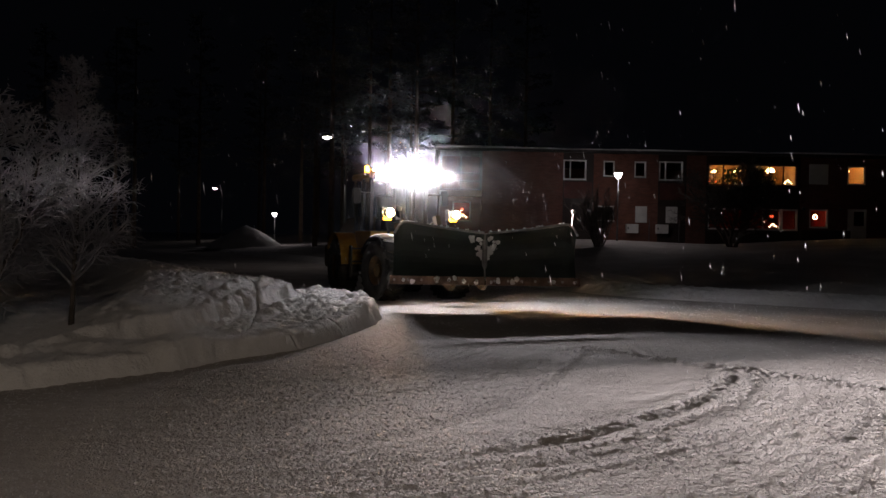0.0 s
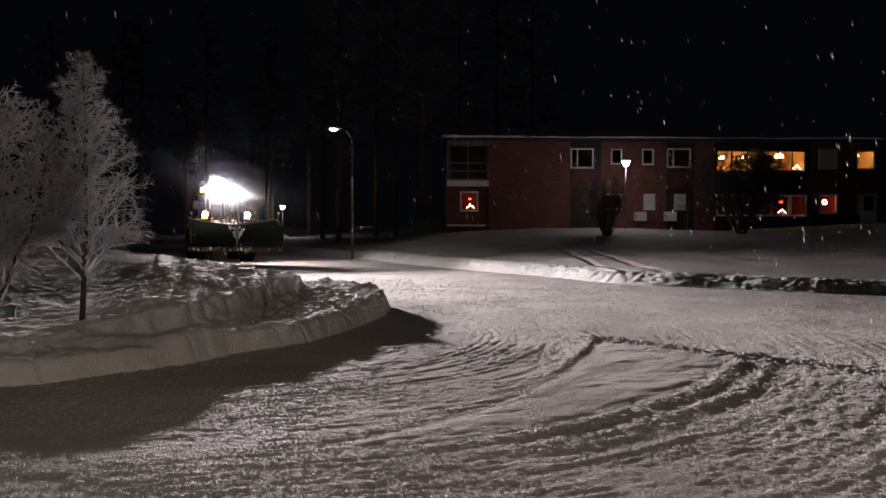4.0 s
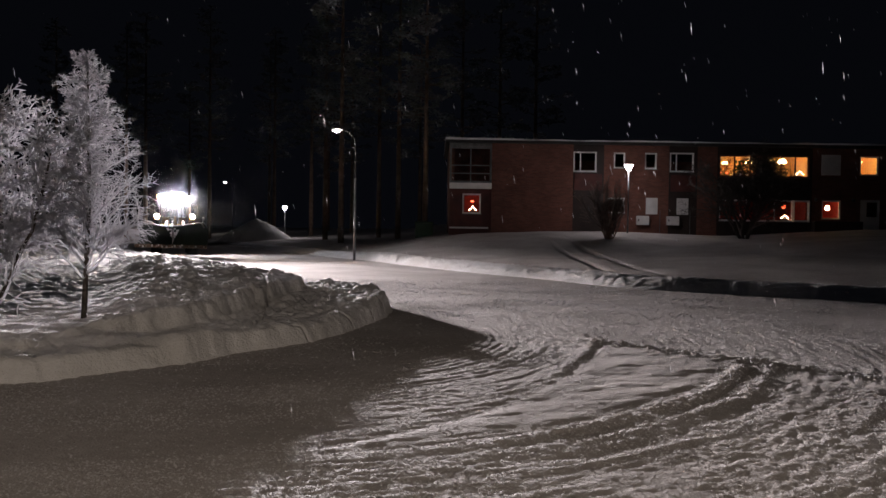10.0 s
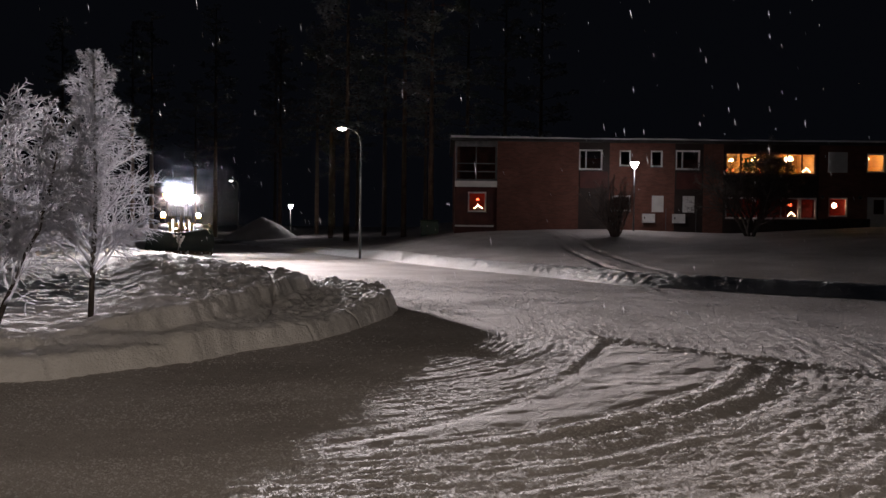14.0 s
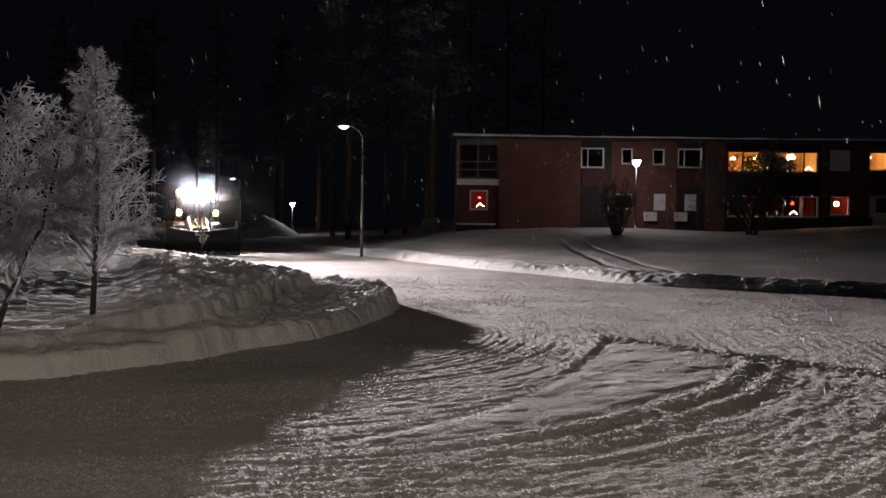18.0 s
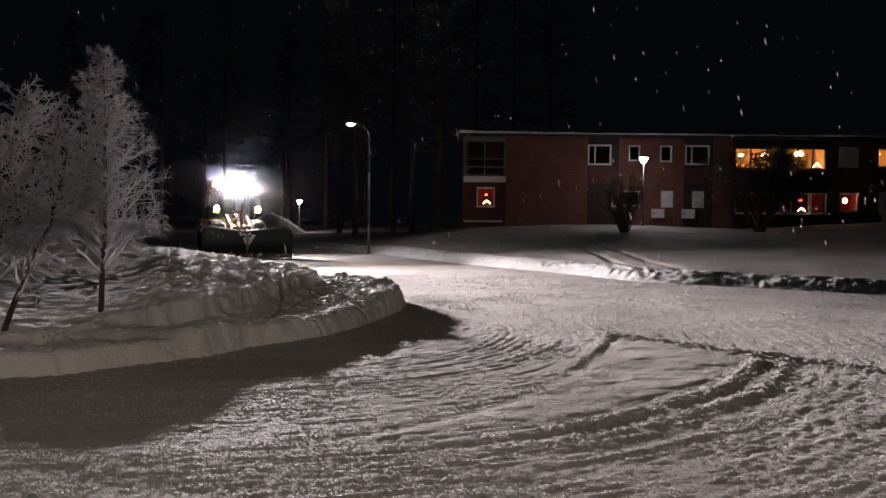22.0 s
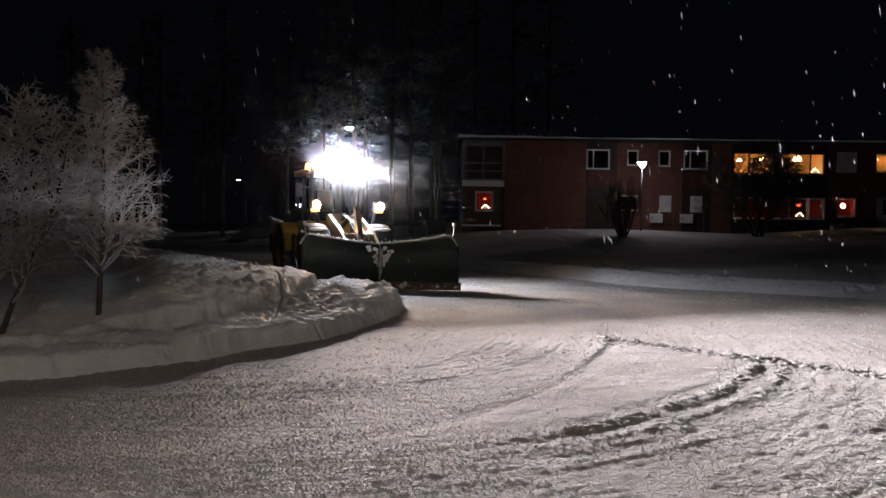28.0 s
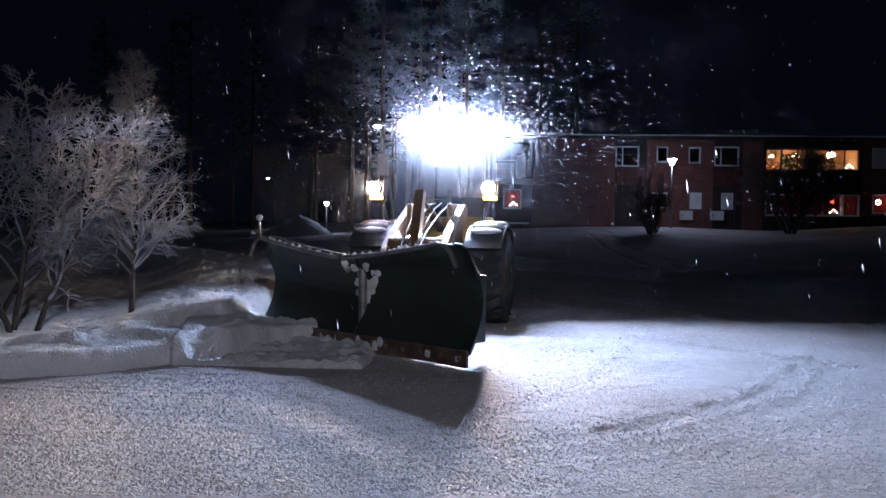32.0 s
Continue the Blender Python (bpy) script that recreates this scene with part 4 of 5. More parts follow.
PINES = [pine("pine_tree", pose(-7.1, 60, 0.3), 23, 8.5, 1), pine("pine_tree", pose(-3.1, 64, 0.4), 24, 9, 2), pine("pine_tree", pose(-0.9, 58, 0.5), 21, 9, 3)]
for i, (x, y) in enumerate(((2.0, 70), (-5.2, 72), (-9.5, 69), (5.5, 74), (8.5, 72), (-13, 84), (-18, 90), (-24, 86), (-10, 95), (-30, 84), (-35, 92), (-2, 90), (-41, 88), (-21, 102), (-34, 112), (-15, 112))):
    copy_thing(PINES[i % 3], pose(x, y, 0.3, 0, 0, 37 * i))
bn = root("waste_bin", pose(-0.9, 55, 0.9), "green plastic wheeled waste bin by the wood", "bin")
part("bin_body", box(B(), (-0.6, -0.4, 0.1), (0.6, 0.4, 1.15), 0.05), GREEN_BIN, bn)
part("lid", box(B(), (-0.63, -0.45, 1.16), (0.63, 0.43, 1.26), 0.03), GREEN_BIN, bn)
for x in (-0.5, 0.5):
    part("wheel", rod(B(), (x - 0.05, 0.3, 0.1), (x + 0.05, 0.3, 0.1), 0.1, n=14), BLACK, bn)


# ---- the wheel loader ----
loader = root("wheel_loader", pose(0, 21, 0), "yellow articulated wheel loader with lit work lamps and a snow plough", "loader")


def turned(x):
    return Matrix.Translation((x, 0, 0)) @ Matrix.Rotation(math.pi / 2, 4, "Y")


def wheel(x, y):
    """A wheel on its hub; the axle runs along x."""
    s = 1 if x > 0 else -1
    hub = part("wheel", rod(B(), (-0.2, 0, 0), (0.2, 0, 0), 0.16, n=16), DARK_YELLOW, loader)
    hub.matrix_basis = pose(x, y, 0.75)
    part("tyre", lathe(B(), ((0.38, -0.24), (0.46, -0.29), (0.62, -0.30), (0.71, -0.27), (0.735, -0.18), (0.735, 0.18), (0.71, 0.27), (0.62, 0.30), (0.46, 0.29), (0.38, 0.24), (0.38, -0.24)), 40, turned(0)),
         RUBBER, hub, "black lugged tyre dusted with snow", smooth=True)
    part("rim", lathe(B(), ((0.39, -0.25 * s), (0.39, 0.22 * s), (0.35, 0.23 * s), (0.33, 0.12 * s), (0.2, 0.08 * s), (0.15, 0.16 * s), (0.01, 0.17 * s)), 28, turned(0)), DARK_YELLOW, hub, "yellow rim", smooth=True)
    bm = B()
    for i in range(22):
        for h in (-1, 1):
            m = Matrix.Rotation(2 * math.pi * (i + 0.25 * (h + 1)) / 22, 4, "X")
            lug = bmesh.ops.create_cube(bm, size=1.0, matrix=m @ Matrix.Translation((h * 0.15, 0, 0.74)) @ Matrix.Rotation(h * 0.5, 4, "Z") @ Matrix.Diagonal((0.27, 0.075, 0.045, 1)))
    part("tread", bm, RUBBER, hub)
    return hub


WHEELS = [wheel(x, y) for y in (0.0, 3.0) for x in (-0.99, 0.99)]
# frames
part("front_frame", box(B(), (-0.42, -0.55, 0.55), (0.42, 0.95, 1.25), 0.06), DARK_YELLOW, loader)
bm = B()
for x in (-0.38, 0.30):
    box(bm, (x, -0.35, 1.15), (x + 0.08, 0.55, 1.95), 0.03)
part("loader_tower", bm, DARK_YELLOW, loader)
part("front_axle", rod(B(), (-0.85, 0, 0.75), (0.85, 0, 0.75), 0.17, n=16), GREY_PAINT, loader)
part("rear_axle", rod(B(), (-0.85, 3.0, 0.75), (0.85, 3.0, 0.75), 0.17, n=16), GREY_PAINT, loader)
part("articulation_joint", rod(B(), (0, 1.2, 0.5), (0, 1.2, 1.2), 0.18, n=16), GREY_PAINT, loader)
part("rear_frame", box(B(), (-0.5, 1.3, 0.6), (0.5, 4.3, 1.15), 0.05), GREY_PAINT, loader)
part("engine_hood", sweep(B(), ((2.55, 1.15), (2.55, 2.15), (3.6, 2.1), (4.35, 1.85), (4.5, 1.6), (4.5, 1.15)), -0.72, 0.72), DARK_YELLOW, loader)
part("counterweight", box(B(), (-1.15, 4.0, 0.65), (1.15, 4.75, 1.35), 0.12), DARK_YELLOW, loader)
part("exhaust_stack", rod(B(), (0.5, 3.0, 2.1), (0.5, 3.0, 3.0), 0.06, n=14), BLACK, loader)


def fender(y, s, mat, snow, r=0.9, a0=10, a1=165):
    bm = B()
    outer = []
    for i in range(13):
        a = radians(a0 + (a1 - a0) * i / 12)
        outer.append((y - r * math.cos(a), 0.75 + r * math.sin(a)))
    inner = [(yy + (y - yy) * 0.05, zz - (zz - 0.75) * 0.05) for yy, zz in outer]
    sweep(bm, outer + inner[::-1], s * 0.66, s * 1.27)
    ob = part("fender", bm, mat, loader)
    if snow:
        bm = B()
        for i in range(5):
            a = radians(60 + 12 * i)
            ball(bm, (s * 0.97, y - (r + 0.02) * math.cos(a), 0.75 + (r + 0.02) * math.sin(a)), 0.16, 10, 6, (1.75, 0.9, 0.35))
        part("snow_cap", bm, SNOW_BANK, ob, "snow lying on the fender", smooth=True)


for s in (-1, 1):
    fender(0.0, s, BLACK, True, 0.86, 35, 150)
    fender(3.0, s, YELLOW, False, 0.95, 5, 150)
    st = part("headlamp_bracket", rod(B(), (s * 0.80, 0.05, 1.55), (s * 0.93, 0.0, 2.05), 0.035, n=10), BLACK, loader)
    hl = part("headlamp", box(B(), (s * 0.975 - 0.13, -0.12, 2.0), (s * 0.975 + 0.13, 0.06, 2.34), 0.03), BLACK, loader, "black headlamp housing")
    part("lens", rod(B(), (s * 0.975, -0.135, 2.2), (s * 0.975, -0.122, 2.2), 0.10, n=20), GLOW_WARM, hl, "glowing warm headlamp lens")
    # Ring added round the lens to cut the headlamp's light at the sides.
    part("hood", lathe(B(), ((0.105, 0.0), (0.115, 0.0), (0.115, 0.19), (0.105, 0.19), (0.105, 0.0)), 20, pose(s * 0.975, -0.125, 2.2, 90)), BLACK, hl, "black ring added to narrow the beam")
    part("turn_signal", box(B(), (s * 0.975 - 0.11, -0.14, 2.02), (s * 0.975 + 0.11, -0.121, 2.08), 0.004), GLOW_AMBER, hl, "amber signal lens")
    # lift arms with their cylinders
    bm = B()
    sweep(bm, ((0.35, 1.88), (0.15, 1.95), (-0.9, 1.5), (-1.6, 1.05), (-2.3, 0.62), (-2.42, 0.5), (-2.3, 0.38), (-1.5, 0.72), (-0.8, 1.15), (0.3, 1.7)), s * 0.45 - 0.06, s * 0.45 + 0.06)
    part("lift_arm", bm, DARK_YELLOW, loader)
    cy = part("lift_cylinder", rod(B(), (s * 0.30, 0.3, 0.95), (s * 0.32, -0.5, 1.02), 0.075, n=14), DARK_YELLOW, loader)
    part("piston_rod", rod(B(), (s * 0.32, -0.5, 1.02), (s * 0.36, -1.25, 1.12), 0.038, n=12), CHROME, cy, "bright piston rod")
    # ladder and mirror
    lad = part("ladder", box(B(), (s * 0.95 - 0.22, 1.36, 0.5), (s * 0.95 - 0.19, 1.64, 1.35), 0.008), BLACK, loader)
    for zz in (0.55, 0.9, 1.25):
        part("rung", box(B(), (s * 0.95 - 0.19, 1.36, zz), (s * 0.95 + 0.2, 1.64, zz + 0.04), 0.01), BLACK, lad)
    mi = part("mirror_arm", rod(B(), (s * 0.78, 0.95, 2.75), (s * 1.22, 0.75, 2.75), 0.02, n=8), BLACK, loader)
    part("mirror", box(B(), (s * 1.22 - 0.1, 0.72, 2.45), (s * 1.22 + 0.1, 0.78, 2.85), 0.02), BLACK, mi)
bm = B()
rod(bm, (0, 0.45, 1.55), (0, -0.35, 1.85), 0.075, n=14)
ti = part("tilt_cylinder", bm, DARK_YELLOW, loader)
part("piston_rod", rod(B(), (0, -0.35, 1.85), (0, -0.85, 2.0), 0.04, n=12), CHROME, ti, "bright piston rod")
part("tilt_lever", sweep(B(), ((-0.95, 2.15), (-0.8, 2.1), (-1.15, 1.2), (-1.3, 0.75), (-1.45, 0.8), (-1.3, 1.3)), -0.07, 0.07), DARK_YELLOW, loader)
part("tilt_link", rod(B(), (0, -1.35, 0.8), (0, -2.3, 0.95), 0.06, n=12), DARK_YELLOW, loader)
part("cross_tube", rod(B(), (-0.42, -1.15, 1.3), (0.42, -1.15, 1.3), 0.11, n=16), DARK_YELLOW, loader)
for k in range(4):
    p = [Vector((-0.15 + 0.1 * k, 0.3 - 0.5 * i, 1.9 - 0.05 * i * i + 0.08 * math.sin(i + k))) for i in range(6)]
    part("hydraulic_hose", tube(B(), p, 0.018, 6), BLACK, loader)
for x in (-0.27, 0.27):
    ll = part("low_lamp", box(B(), (x - 0.09, -0.42, 1.26), (x + 0.09, -0.28, 1.44), 0.02), BLACK, loader, "small black lamp housing")
    part("lens", rod(B(), (x, -0.435, 1.35), (x, -0.422, 1.35), 0.07, n=16), GLOW_LOW, ll, "glowing warm lamp lens")
    # The low lamps get the same added ring against side light.
    part("hood", lathe(B(), ((0.075, 0.0), (0.085, 0.0), (0.085, 0.12), (0.075, 0.12), (0.075, 0.0)), 18, pose(x, -0.425, 1.35, 90)), BLACK, ll, "black ring added to narrow the beam")
# cab: base, posts, glass, roof
cab = part("cab", box(B(), (-0.78, 0.95, 1.25), (0.78, 2.55, 1.75), 0.05), YELLOW, loader)
for x in (-0.76, 0.76):
    for y0 in (0.98, 1.75, 2.5):
        part("pillar", box(B(), (x - 0.05, y0 - 0.05, 1.75), (x + 0.05, y0 + 0.05, 3.15), 0.015), BLACK, cab)
part("windscreen", box(B(), (-0.7, 0.955, 1.76), (0.7, 0.965, 3.14)), GLASS, cab, "cab windscreen")
for x in (-0.79, 0.78):
    part("side_glass", box(B(), (x, 1.04, 1.76), (x + 0.008, 2.44, 3.14)), GLASS, cab, "cab side glass")
part("rear_glass", box(B(), (-0.7, 2.53, 1.76), (0.7, 2.538, 3.14)), GLASS, cab, "cab rear glass")
part("cab_roof", box(B(), (-0.86, 0.72, 3.15), (0.86, 2.65, 3.32), 0.06), YELLOW, cab)
part("operator_seat", box(B(), (-0.28, 1.7, 1.76), (0.28, 2.25, 2.1), 0.08), BLACK, cab)
part("seat_back", box(B(), (-0.26, 2.16, 2.1), (0.26, 2.3, 2.75), 0.06), BLACK, cab)
part("steering_column", rod(B(), (0, 1.15, 1.76), (0, 1.35, 2.25), 0.04, n=10), BLACK, cab)
def lamp_box(corners, m):
    """Boxes in the space of m."""
    bm = B()
    for a, b in corners:
        box(bm, a, b)
    bmesh.ops.transform(bm, matrix=m, verts=bm.verts[:])
    return bm


def facing(half, z0, z1, y, m):
    """A flat lens that looks along -y of m."""
    bm = B()
    bm.faces.new([bm.verts.new(m @ Vector(c)) for c in ((-half, y, z0), (half, y, z0), (half, y, z1), (-half, y, z1))])
    return bm


for i, x in enumerate((-0.72, -0.43, -0.145, 0.145, 0.43, 0.72)):
    # each lamp: a driving beam narrowed by added plates, a flood lens below for the ground near by, an added dim strip
    # that looks upwards
    m = pose(x, 0.70, 3.24, 2.0, 0, (-2, 6, -1, 6, 1, 6)[i])
    boxes = (((-0.142, -0.02, -0.013), (0.142, 0.1, 0.056)), ((-0.142, -0.20, -0.013), (0.142, -0.02, -0.004)), ((-0.142, -0.52, 0.047), (0.142, -0.02, 0.057)),
                                     ((-0.142, -0.50, -0.003), (-0.058, -0.02, 0.045)), ((0.058, -0.50, -0.003), (0.142, -0.02, 0.045)),
                                     ((-0.142, -0.06, -0.12), (0.142, 0.1, -0.014)), ((-0.142, -0.09, -0.13), (0.142, 0.1, -0.121)),
                                     ((-0.142, -0.36, -0.12), (-0.06, -0.06, -0.014)), ((0.134, -0.22, -0.12), (0.142, -0.06, -0.014)),
                                     ((-0.142, -0.22, 0.058), (-0.134, 0.1, 0.13)), ((0.134, -0.22, 0.058), (0.142, 0.1, 0.13)))
    wl = part("work_lamp", lamp_box(boxes[:1], m), BLACK, loader, "black work lamp with added beam baffles")
    for plate in boxes[1:]:
        part("beam_baffle", lamp_box((plate,), m), BLACK, wl)
    part("lens", facing(0.05, -0.08, 0.08, 0, m @ pose(0, -0.105, 0.02, -76)), GLOW_COLD, wl, "glaring white lamp core")
    part("flood_lens", facing(0.05, -0.11, -0.02, -0.064, m), GLOW_FLOOD, wl, "glowing white flood lens")
    # Strip added only to light the halo wisps above the lamp.
    part("halo_strip", facing(0.11, -0.02, 0.02, -0.02, m @ pose(0, -0.01, 0.075, -42)), GLOW_HALO, wl, "added glowing strip that lights the halo wisps")
bc = part("beacon", rod(B(), (-0.9, 0.95, 3.2), (-0.9, 0.95, 3.28), 0.06, n=14), BLACK, loader)
part("beacon_lens", lathe(B(), ((0.055, 3.28), (0.06, 3.4), (0.04, 3.45), (0.005, 3.46)), 16, Matrix.Translation((-0.9, 0.95, 0))), GLOW_AMBER, bc, "lit amber beacon lens", smooth=True)

# ---- the plough on the loader's arms ----
plough = part("plough", box(B(), (-0.55, -0.05, 0.25), (0.55, 0.35, 0.95), 0.03), GREY_PAINT, loader, "dark green two-winged snow plough")
HALF = 2.03


def depth_at(v):
    """How far forward the curved mouldboard lies at the share v of its height."""
    return -0.52 + 0.34 * math.sin(math.pi * min(1, v * 0.62 + 0.04)) - 0.20 * v ** 3


def blade(s):
    """One curved wing, taller towards its outer end."""
    bm = B()
    cols = 22
    front, back = [], []
    for i in range(cols + 1):
        u = i / cols
        tall = 1.16 + 0.26 * u ** 1.3 - (0.05 if i == 0 else 0) - 0.30 * max(0.0, (u - 0.86) / 0.14) ** 2.2
        x = s * (0.02 + (HALF - 0.02) * u)
        a, b = [], []
        for k in range(11):
            v = k / 10
            yy = depth_at(v)
            zz = 0.12 + (tall - 0.12) * v
            a.append(bm.verts.new((x, yy, zz)))
            b.append(bm.verts.new((x, yy + 0.035, zz + (0.01 if k == 10 else 0))))
        front.append(a)
        back.append(b)
    for i in range(cols):
        for k in range(10):
            bm.faces.new((front[i][k], front[i + 1][k], front[i + 1][k + 1], front[i][k + 1]))
            bm.faces.new((back[i][k + 1], back[i + 1][k + 1], back[i + 1][k], back[i][k]))
        bm.faces.new((front[i][10], front[i + 1][10], back[i + 1][10], back[i][10]))
        bm.faces.new((back[i][0], back[i + 1][0], front[i + 1][0], front[i][0]))
    for c in (0, cols):
        for k in range(10):
            bm.faces.new((front[c][k], front[c][k + 1], back[c][k + 1], back[c][k]))
    bmesh.ops.recalc_face_normals(bm, faces=bm.faces[:])
    wing = part("wing", bm, GREEN_STEEL, plough, "dark green curved mouldboard", smooth=False)
    part("cutting_edge", box(B(), (min(0, s * (HALF + 0.08)) + 0.01, -0.60, 0.0), (max(0, s * (HALF + 0.08)) - 0.01, -0.555, 0.19), 0.01), RUST, wing, "worn steel cutting edge")
    for i in range(7):
        x = s * (0.2 + 0.3 * i)
        part("bolt", rod(B(), (x, -0.60, 0.1), (x, -0.615, 0.1), 0.03, n=8), STEEL, wing)
    bm = B()
    pts = [Vector((s * (0.05 + (HALF - 0.07) * u), -0.68, 1.155 + 0.26 * u ** 1.3 - 0.30 * max(0.0, (u - 0.86) / 0.14) ** 2.2)) for u in [i / 20 for i in range(21)]]
    tube(bm, pts, 0.028)
    part("top_tube", bm, STEEL, wing, "bare steel top rim with snow")
    mk = part("marker_post", rod(B(), (s * (HALF - 0.15), -0.6, 1.35), (s * (HALF - 0.12), -0.6, 1.62), 0.016, n=8), STEEL, wing)
    part("marker_ball", ball(B(), (s * (HALF - 0.12), -0.6, 1.65), 0.05, 12, 8), WHITE_PAINT, mk, "white marker ball", smooth=True)
    for x in (0.45, 1.15, 1.8):
        part("rib", box(B(), (s * x - 0.03, -0.16, 0.2), (s * x + 0.03, 0.05, 1.0), 0.01), GREEN_STEEL, wing)
    sn = random.Random(5 + s)

    def clump(bm, p, r, flat):
        got = bmesh.ops.create_icosphere(bm, subdivisions=2, radius=1.0)["verts"]
        for v in got:
            v.co = Vector((v.co.x * r, v.co.y * flat, v.co.z * r * 1.15)) * (1 + sn.gauss(0, 0.16)) + p
    bm = B()
    for _ in range(16):
        fall = sn.random() ** 1.6
        zz = 1.06 - 0.5 * fall
        x = s * (0.05 + sn.random() * (0.30 - 0.26 * fall))
        clump(bm, Vector((x, depth_at((zz - 0.12) / 1.04) - 0.002, zz)), sn.uniform(0.025, 0.07), 0.018)
    part("stuck_snow", bm, SNOW_BANK, wing, "wet snow stuck round the hinge")
    bm = B()
    for _ in range(13):
        u = sn.random()
        clump(bm, Vector((s * (0.05 + (HALF - 0.1) * u), -0.68, 1.18 + 0.26 * u ** 1.3)), sn.uniform(0.012, 0.032), 0.02)
    tagged(part("rim_snow", bm, SNOW_BANK, wing, "crumbs of snow along the rim"), "crumbs of snow along the rim", kind="stuff")
    bm = B()
    for _ in range(7):
        clump(bm, Vector((s * sn.uniform(0.1, HALF), -0.602, sn.uniform(0.06, 0.15))), sn.uniform(0.03, 0.06), 0.008)
    tagged(part("edge_snow", bm, SNOW_BANK, wing, "patches of snow on the cutting edge"), "patches of snow on the cutting edge", kind="stuff")


blade(-1)
blade(1)
part("centre_hinge", rod(B(), (0, -0.28, 0.15), (0, -0.28, 1.15), 0.06, n=12), STEEL, plough)
part("quick_coupler", box(B(), (-0.5, 0.35, 0.3), (0.5, 0.65, 0.9), 0.04), YELLOW, plough)


# ---- snow in the air, and the halo round the lamps ----
def flakes(name, centres, size, long, slant, seed, label, mat):
    """Loose flakes or halo wisps, each a thin spindle drawn out along its fall."""
    rng = np.random.default_rng(seed)
    n = len(centres)
    c = np.asarray(centres)
    r = size * rng.uniform(0.6, 1.3, n)
    w = np.stack((slant * rng.uniform(0.5, 1.5, n), rng.normal(0, 0.1, n), -np.ones(n)), -1)
    w *= (long * rng.uniform(0.6, 1.4, n) / np.linalg.norm(w, axis=1))[:, None]
    verts = np.zeros((n, 5, 3))
    verts[:, 0], verts[:, 4] = c + w, c - w
    for k, (a, b) in enumerate(((1, 0), (-0.5, 0.87), (-0.5, -0.87))):
        verts[:, k + 1] = c + np.stack((r * a, r * b, r * 0), -1)
    base = np.arange(n)[:, None] * 5
    faces = np.concatenate([base + np.array(f) for f in ((0, 1, 2), (0, 2, 3), (0, 3, 1), (4, 2, 1), (4, 3, 2), (4, 1, 3))])
    return tagged(sheet(name, verts.reshape(-1, 3), faces, mat), label, "snowfall", kind="stuff")


def in_box(n, seed, *spread):
    rng = np.random.default_rng(seed)
    return np.stack([rng.uniform(a, b, n) for a, b in spread], -1)


def cloud(n, seed, centre, near, far):
    """Places thick round a centre and thinning out with the distance."""
    rng = np.random.default_rng(seed)
    out = rng.normal(0, 1, (n, 3))
    reach = near * (far / near) ** rng.random(n)
    return np.array(centre) + out * reach[:, None] * np.array((1.1, 0.9, 0.82))


FALL = [flakes("falling_snow", in_box(1500, 20 + i, (-9, 14), (5.0, 18), (0, 52)), 0.0038, 0.04, 0.25, 20 + i, "loose snowflakes drifting down through the air", FLAKE) for i in range(4)]
# Nearly clear wisps added round the lamps to stand in for lens glow.
halo_spots = cloud(90000, 31, (0.0, 0.35, 3.22), 0.35, 4.0)
halo_spots = halo_spots[(halo_spots[:, 2] > 1.0) & (np.abs(halo_spots[:, 0]) + 0.4 * np.abs(halo_spots[:, 1]) < 8)]
HALO = flakes("lamp_halo", halo_spots, 0.007, 0.010, 0.3, 31, "wisps added round the loader's lamps in place of lens glow", HALO_WISP)


# ---- what moves ----
WAY = ((0.0, -0.24, 21.0, 31), (0.5, -1.30, 23.4, 31), (1.0, -2.58, 25.7, 30), (1.5, -3.73, 28.0, 29), (2.0, -5.05, 30.3, 26), (2.5, -6.28, 32.5, 26), (3.0, -7.64, 34.7, 26),
       (3.5, -8.79, 36.7, 26), (4.5, -10.8, 39.8, 25), (5.5, -12.3, 42.0, 23), (6.0, -13.1, 43.3, 22), (7.0, -14.1, 45.2, 20), (8.0, -14.75, 46.4, 19), (9.0, -15.1, 47.1, 19),
       (10.0, -15.26, 47.5, 19), (14.5, -15.26, 47.5, 19), (16.5, -14.5, 46.3, 21), (17.5, -13.85, 45.3, 23), (18.5, -13.3, 44.2, 25), (19.5, -12.4, 42.8, 26), (20.5, -11.55, 41.2, 26),
       (22.0, -10.3, 39.0, 26), (23.0, -9.3, 37.0, 26), (24.0, -8.04, 34.5, 26), (25.0, -6.75, 31.5, 26), (26.0, -5.4, 28.8, 26), (27.0, -4.1, 26.1, 27), (27.5, -3.6, 25.0, 27), (28.0, -3.05, 23.9, 26), (28.5, -2.48, 22.6, 23),
       (29.0, -1.95, 21.3, 19), (29.5, -1.49, 20.0, 15), (30.0, -1.13, 18.7, 10), (30.5, -0.87, 17.5, 5), (31.0, -0.69, 16.3, 0), (31.5, -0.68, 15.1, -5), (32.0, -0.74, 13.7, -11))


CAB_TURN = ((0, 20), (2, 24), (3.5, 26), (5.5, 23), (9, 19), (14.5, 19), (18.5, 25), (28, 26), (29, 21), (30, 15), (31, 12), (31.5, 9), (32, 5))
FRONT = [o for o in loader.children if o.name.split(".")[0] in ("front_frame", "loader_tower", "front_axle", "headlamp_bracket", "headlamp", "low_lamp", "lift_arm", "lift_cylinder", "tilt_cylinder",
                                                                "tilt_lever", "tilt_link", "cross_tube", "hydraulic_hose")]
FRONT += [o for o in loader.children if o.name.startswith("fender") and o.data.vertices[0].co.y < 1.2]


def cab_turn(t):
    return float(np.interp(t, [a for a, _ in CAB_TURN], [b for _, b in CAB_TURN]))


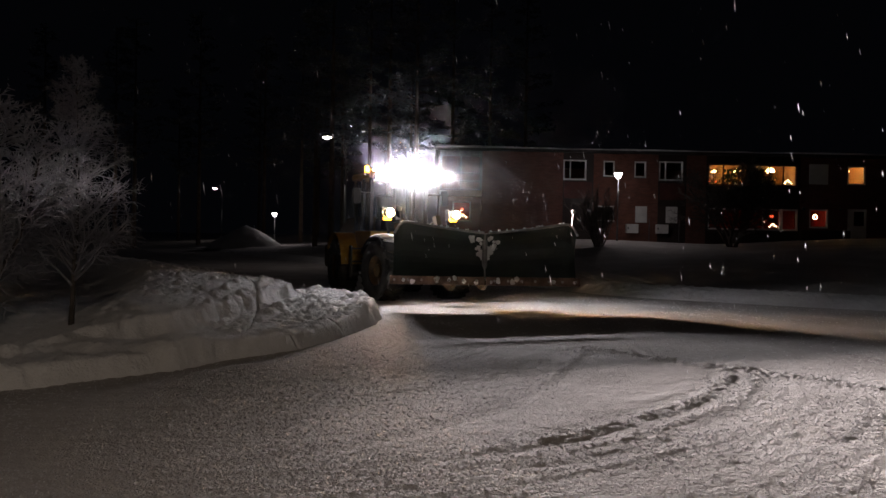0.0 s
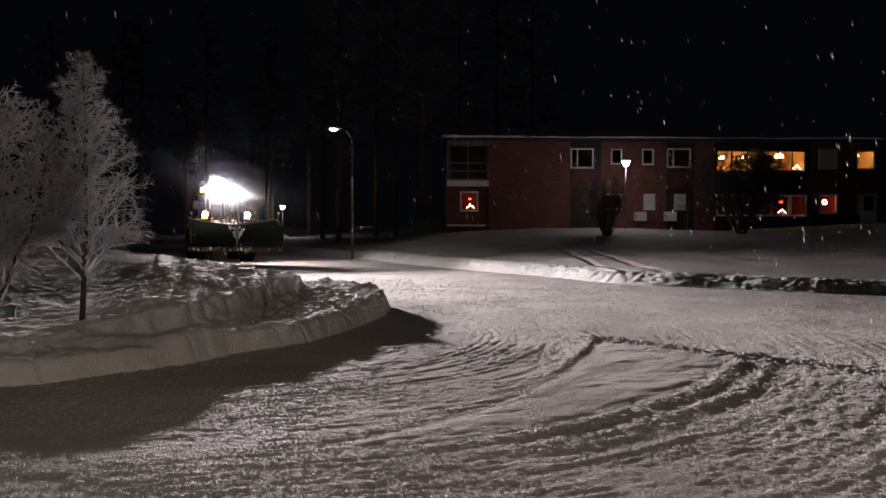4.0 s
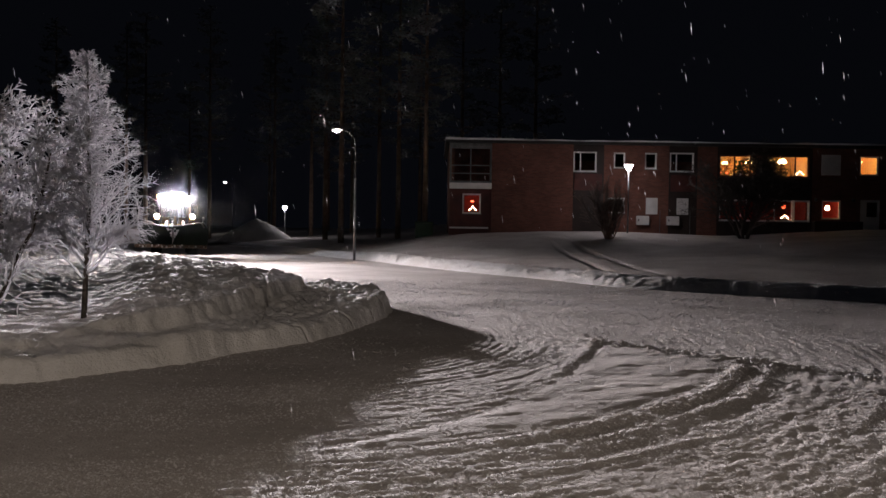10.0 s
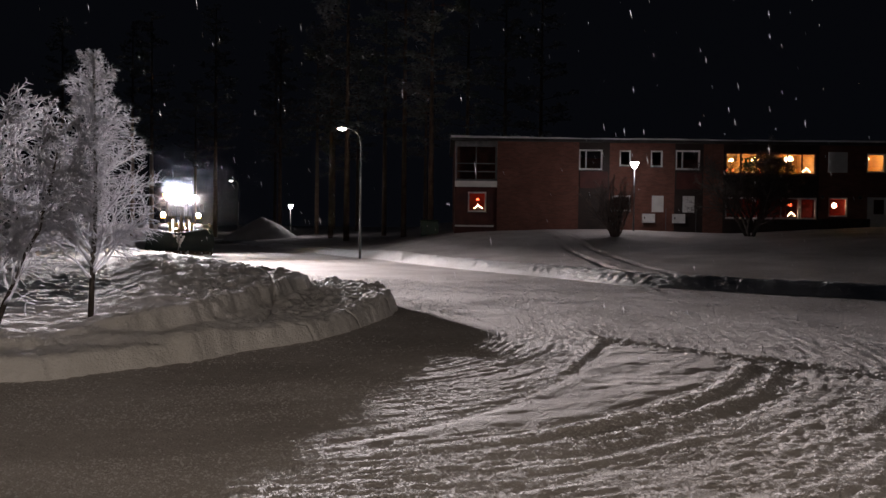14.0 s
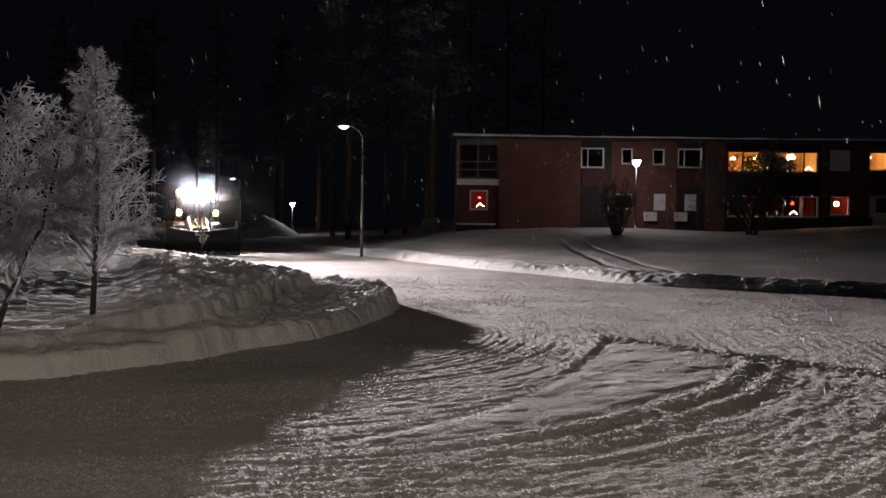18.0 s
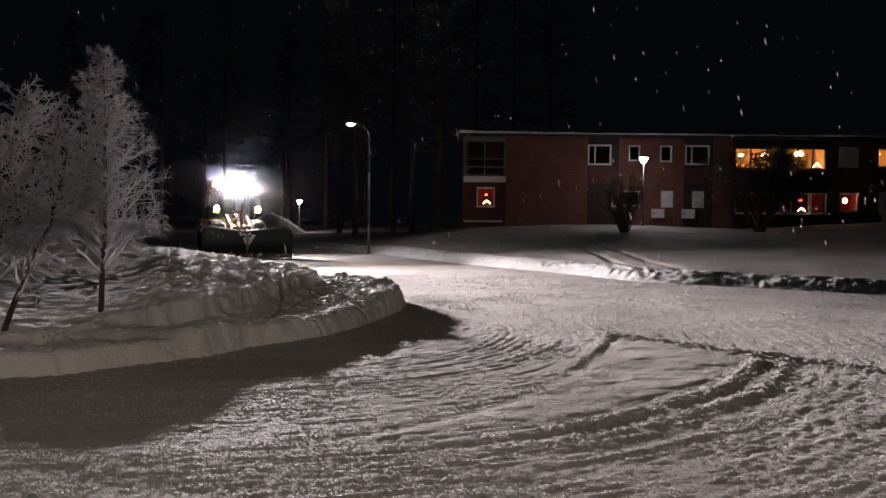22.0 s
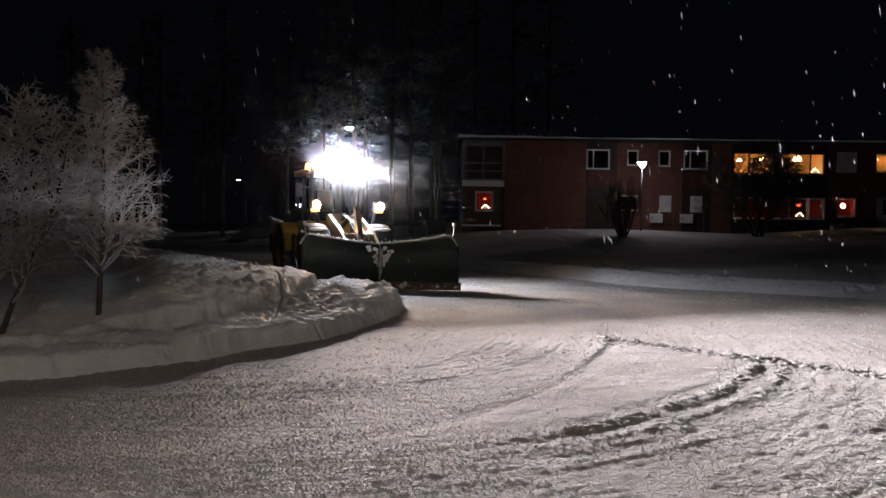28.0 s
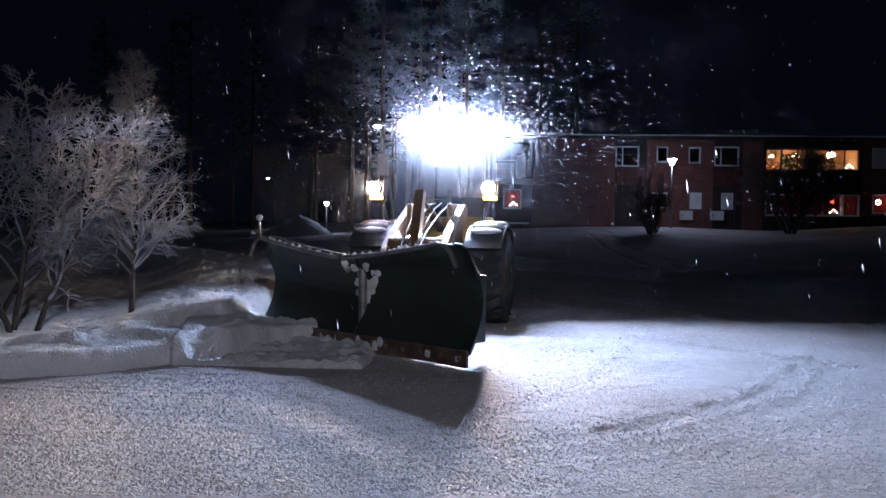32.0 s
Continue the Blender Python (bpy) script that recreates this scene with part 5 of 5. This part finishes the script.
def frames_at(t, x, y, a):
    """The pose of the rear frame with the cab, and that of the front frame seen from it; they meet in the joint."""
    front = pose(x, y, 0, 0, 0, a)
    joint = front @ Vector((0, 1.2, 0))
    rear = Matrix.Translation(joint) @ pose(0, 0, 0, 0, 0, cab_turn(t)) @ Matrix.Translation((0, -1.2, 0))
    return rear, rear.inverted() @ front


def on_way(t):
    for (t0, *a), (t1, *b) in zip(WAY, WAY[1:]):
        if t <= t1:
            u = (t - t0) / (t1 - t0)
            return [p + (q - p) * u for p, q in zip(a, b)]
    return list(WAY[-1][1:])


def motions():
    walk(loader, [(t, frames_at(t, x, y, a)[0]) for t, x, y, a in WAY])
    swing = -30
    for ob in FRONT:
        walk(ob, [(t, frames_at(t, x, y, a)[1]) for t, x, y, a in WAY])
    walk(plough, [(t, frames_at(t, x, y, a)[1] @ pose(0, -2.95, float(np.interp(t, (9.5, 11.5), (0.57, 0.02))), 0, 0, swing)) for t, x, y, a in WAY])
    spin, rows, last = 0.0, [(0.0, 0.0)], on_way(0)
    for i in range(1, 161):
        t = i * 0.2
        here = on_way(t)
        ahead = (math.sin(radians(here[2])), -math.cos(radians(here[2])))
        spin += ((here[0] - last[0]) * ahead[0] + (here[1] - last[1]) * ahead[1]) / 0.75
        last = here
        rows.append((t, spin))
    for w in WHEELS:
        p = w.matrix_basis.translation.copy()
        walk(w, [(t, (frames_at(t, *on_way(t))[1] if p.y < 1 else Matrix()) @ Matrix.Translation(p) @ Matrix.Rotation(a, 4, "X")) for t, a in rows])
    for i, ob in enumerate(FALL):
        fall = 1.05 + 0.12 * i
        walk(ob, [(0.0, pose(0, 0, 0)), (32.0, pose(0.25 * fall * 8 - 2 * i, 0, -fall * 32))])
    walk(HALO, [(t, pose(x + 0.12 * math.sin(3 * t), y, 0.25 * math.sin(2.3 * t), 0, 0, a)) for t, x, y, a in WAY])
    for ob, reach in zip(HEAPS, (15.7, 13.7, 11.9)):
        rows, start = [(0.0, pose(0, 0, 0))], None
        for i in range(0, 321):
            t = i * 0.1
            x, y, a = on_way(t)
            a = radians(a)
            bx, by = x + math.sin(a) * 3.7, y - math.cos(a) * 3.7
            if t > 27 and by < reach + 0.6:
                if start is None:
                    start = (bx, by)
                    rows.append((t - 0.1, pose(0, 0, 0)))
                if i % 5 == 0:
                    k = min(1.0, (start[1] - by) / 3)
                    rows.append((t, pose(0.3 * (bx - start[0]), by - start[1], -0.25 * k)))
        if rows[-1][0] < 32.0:
            rows.append((32.0, rows[-1][1]))
        walk(ob, rows)


motions()
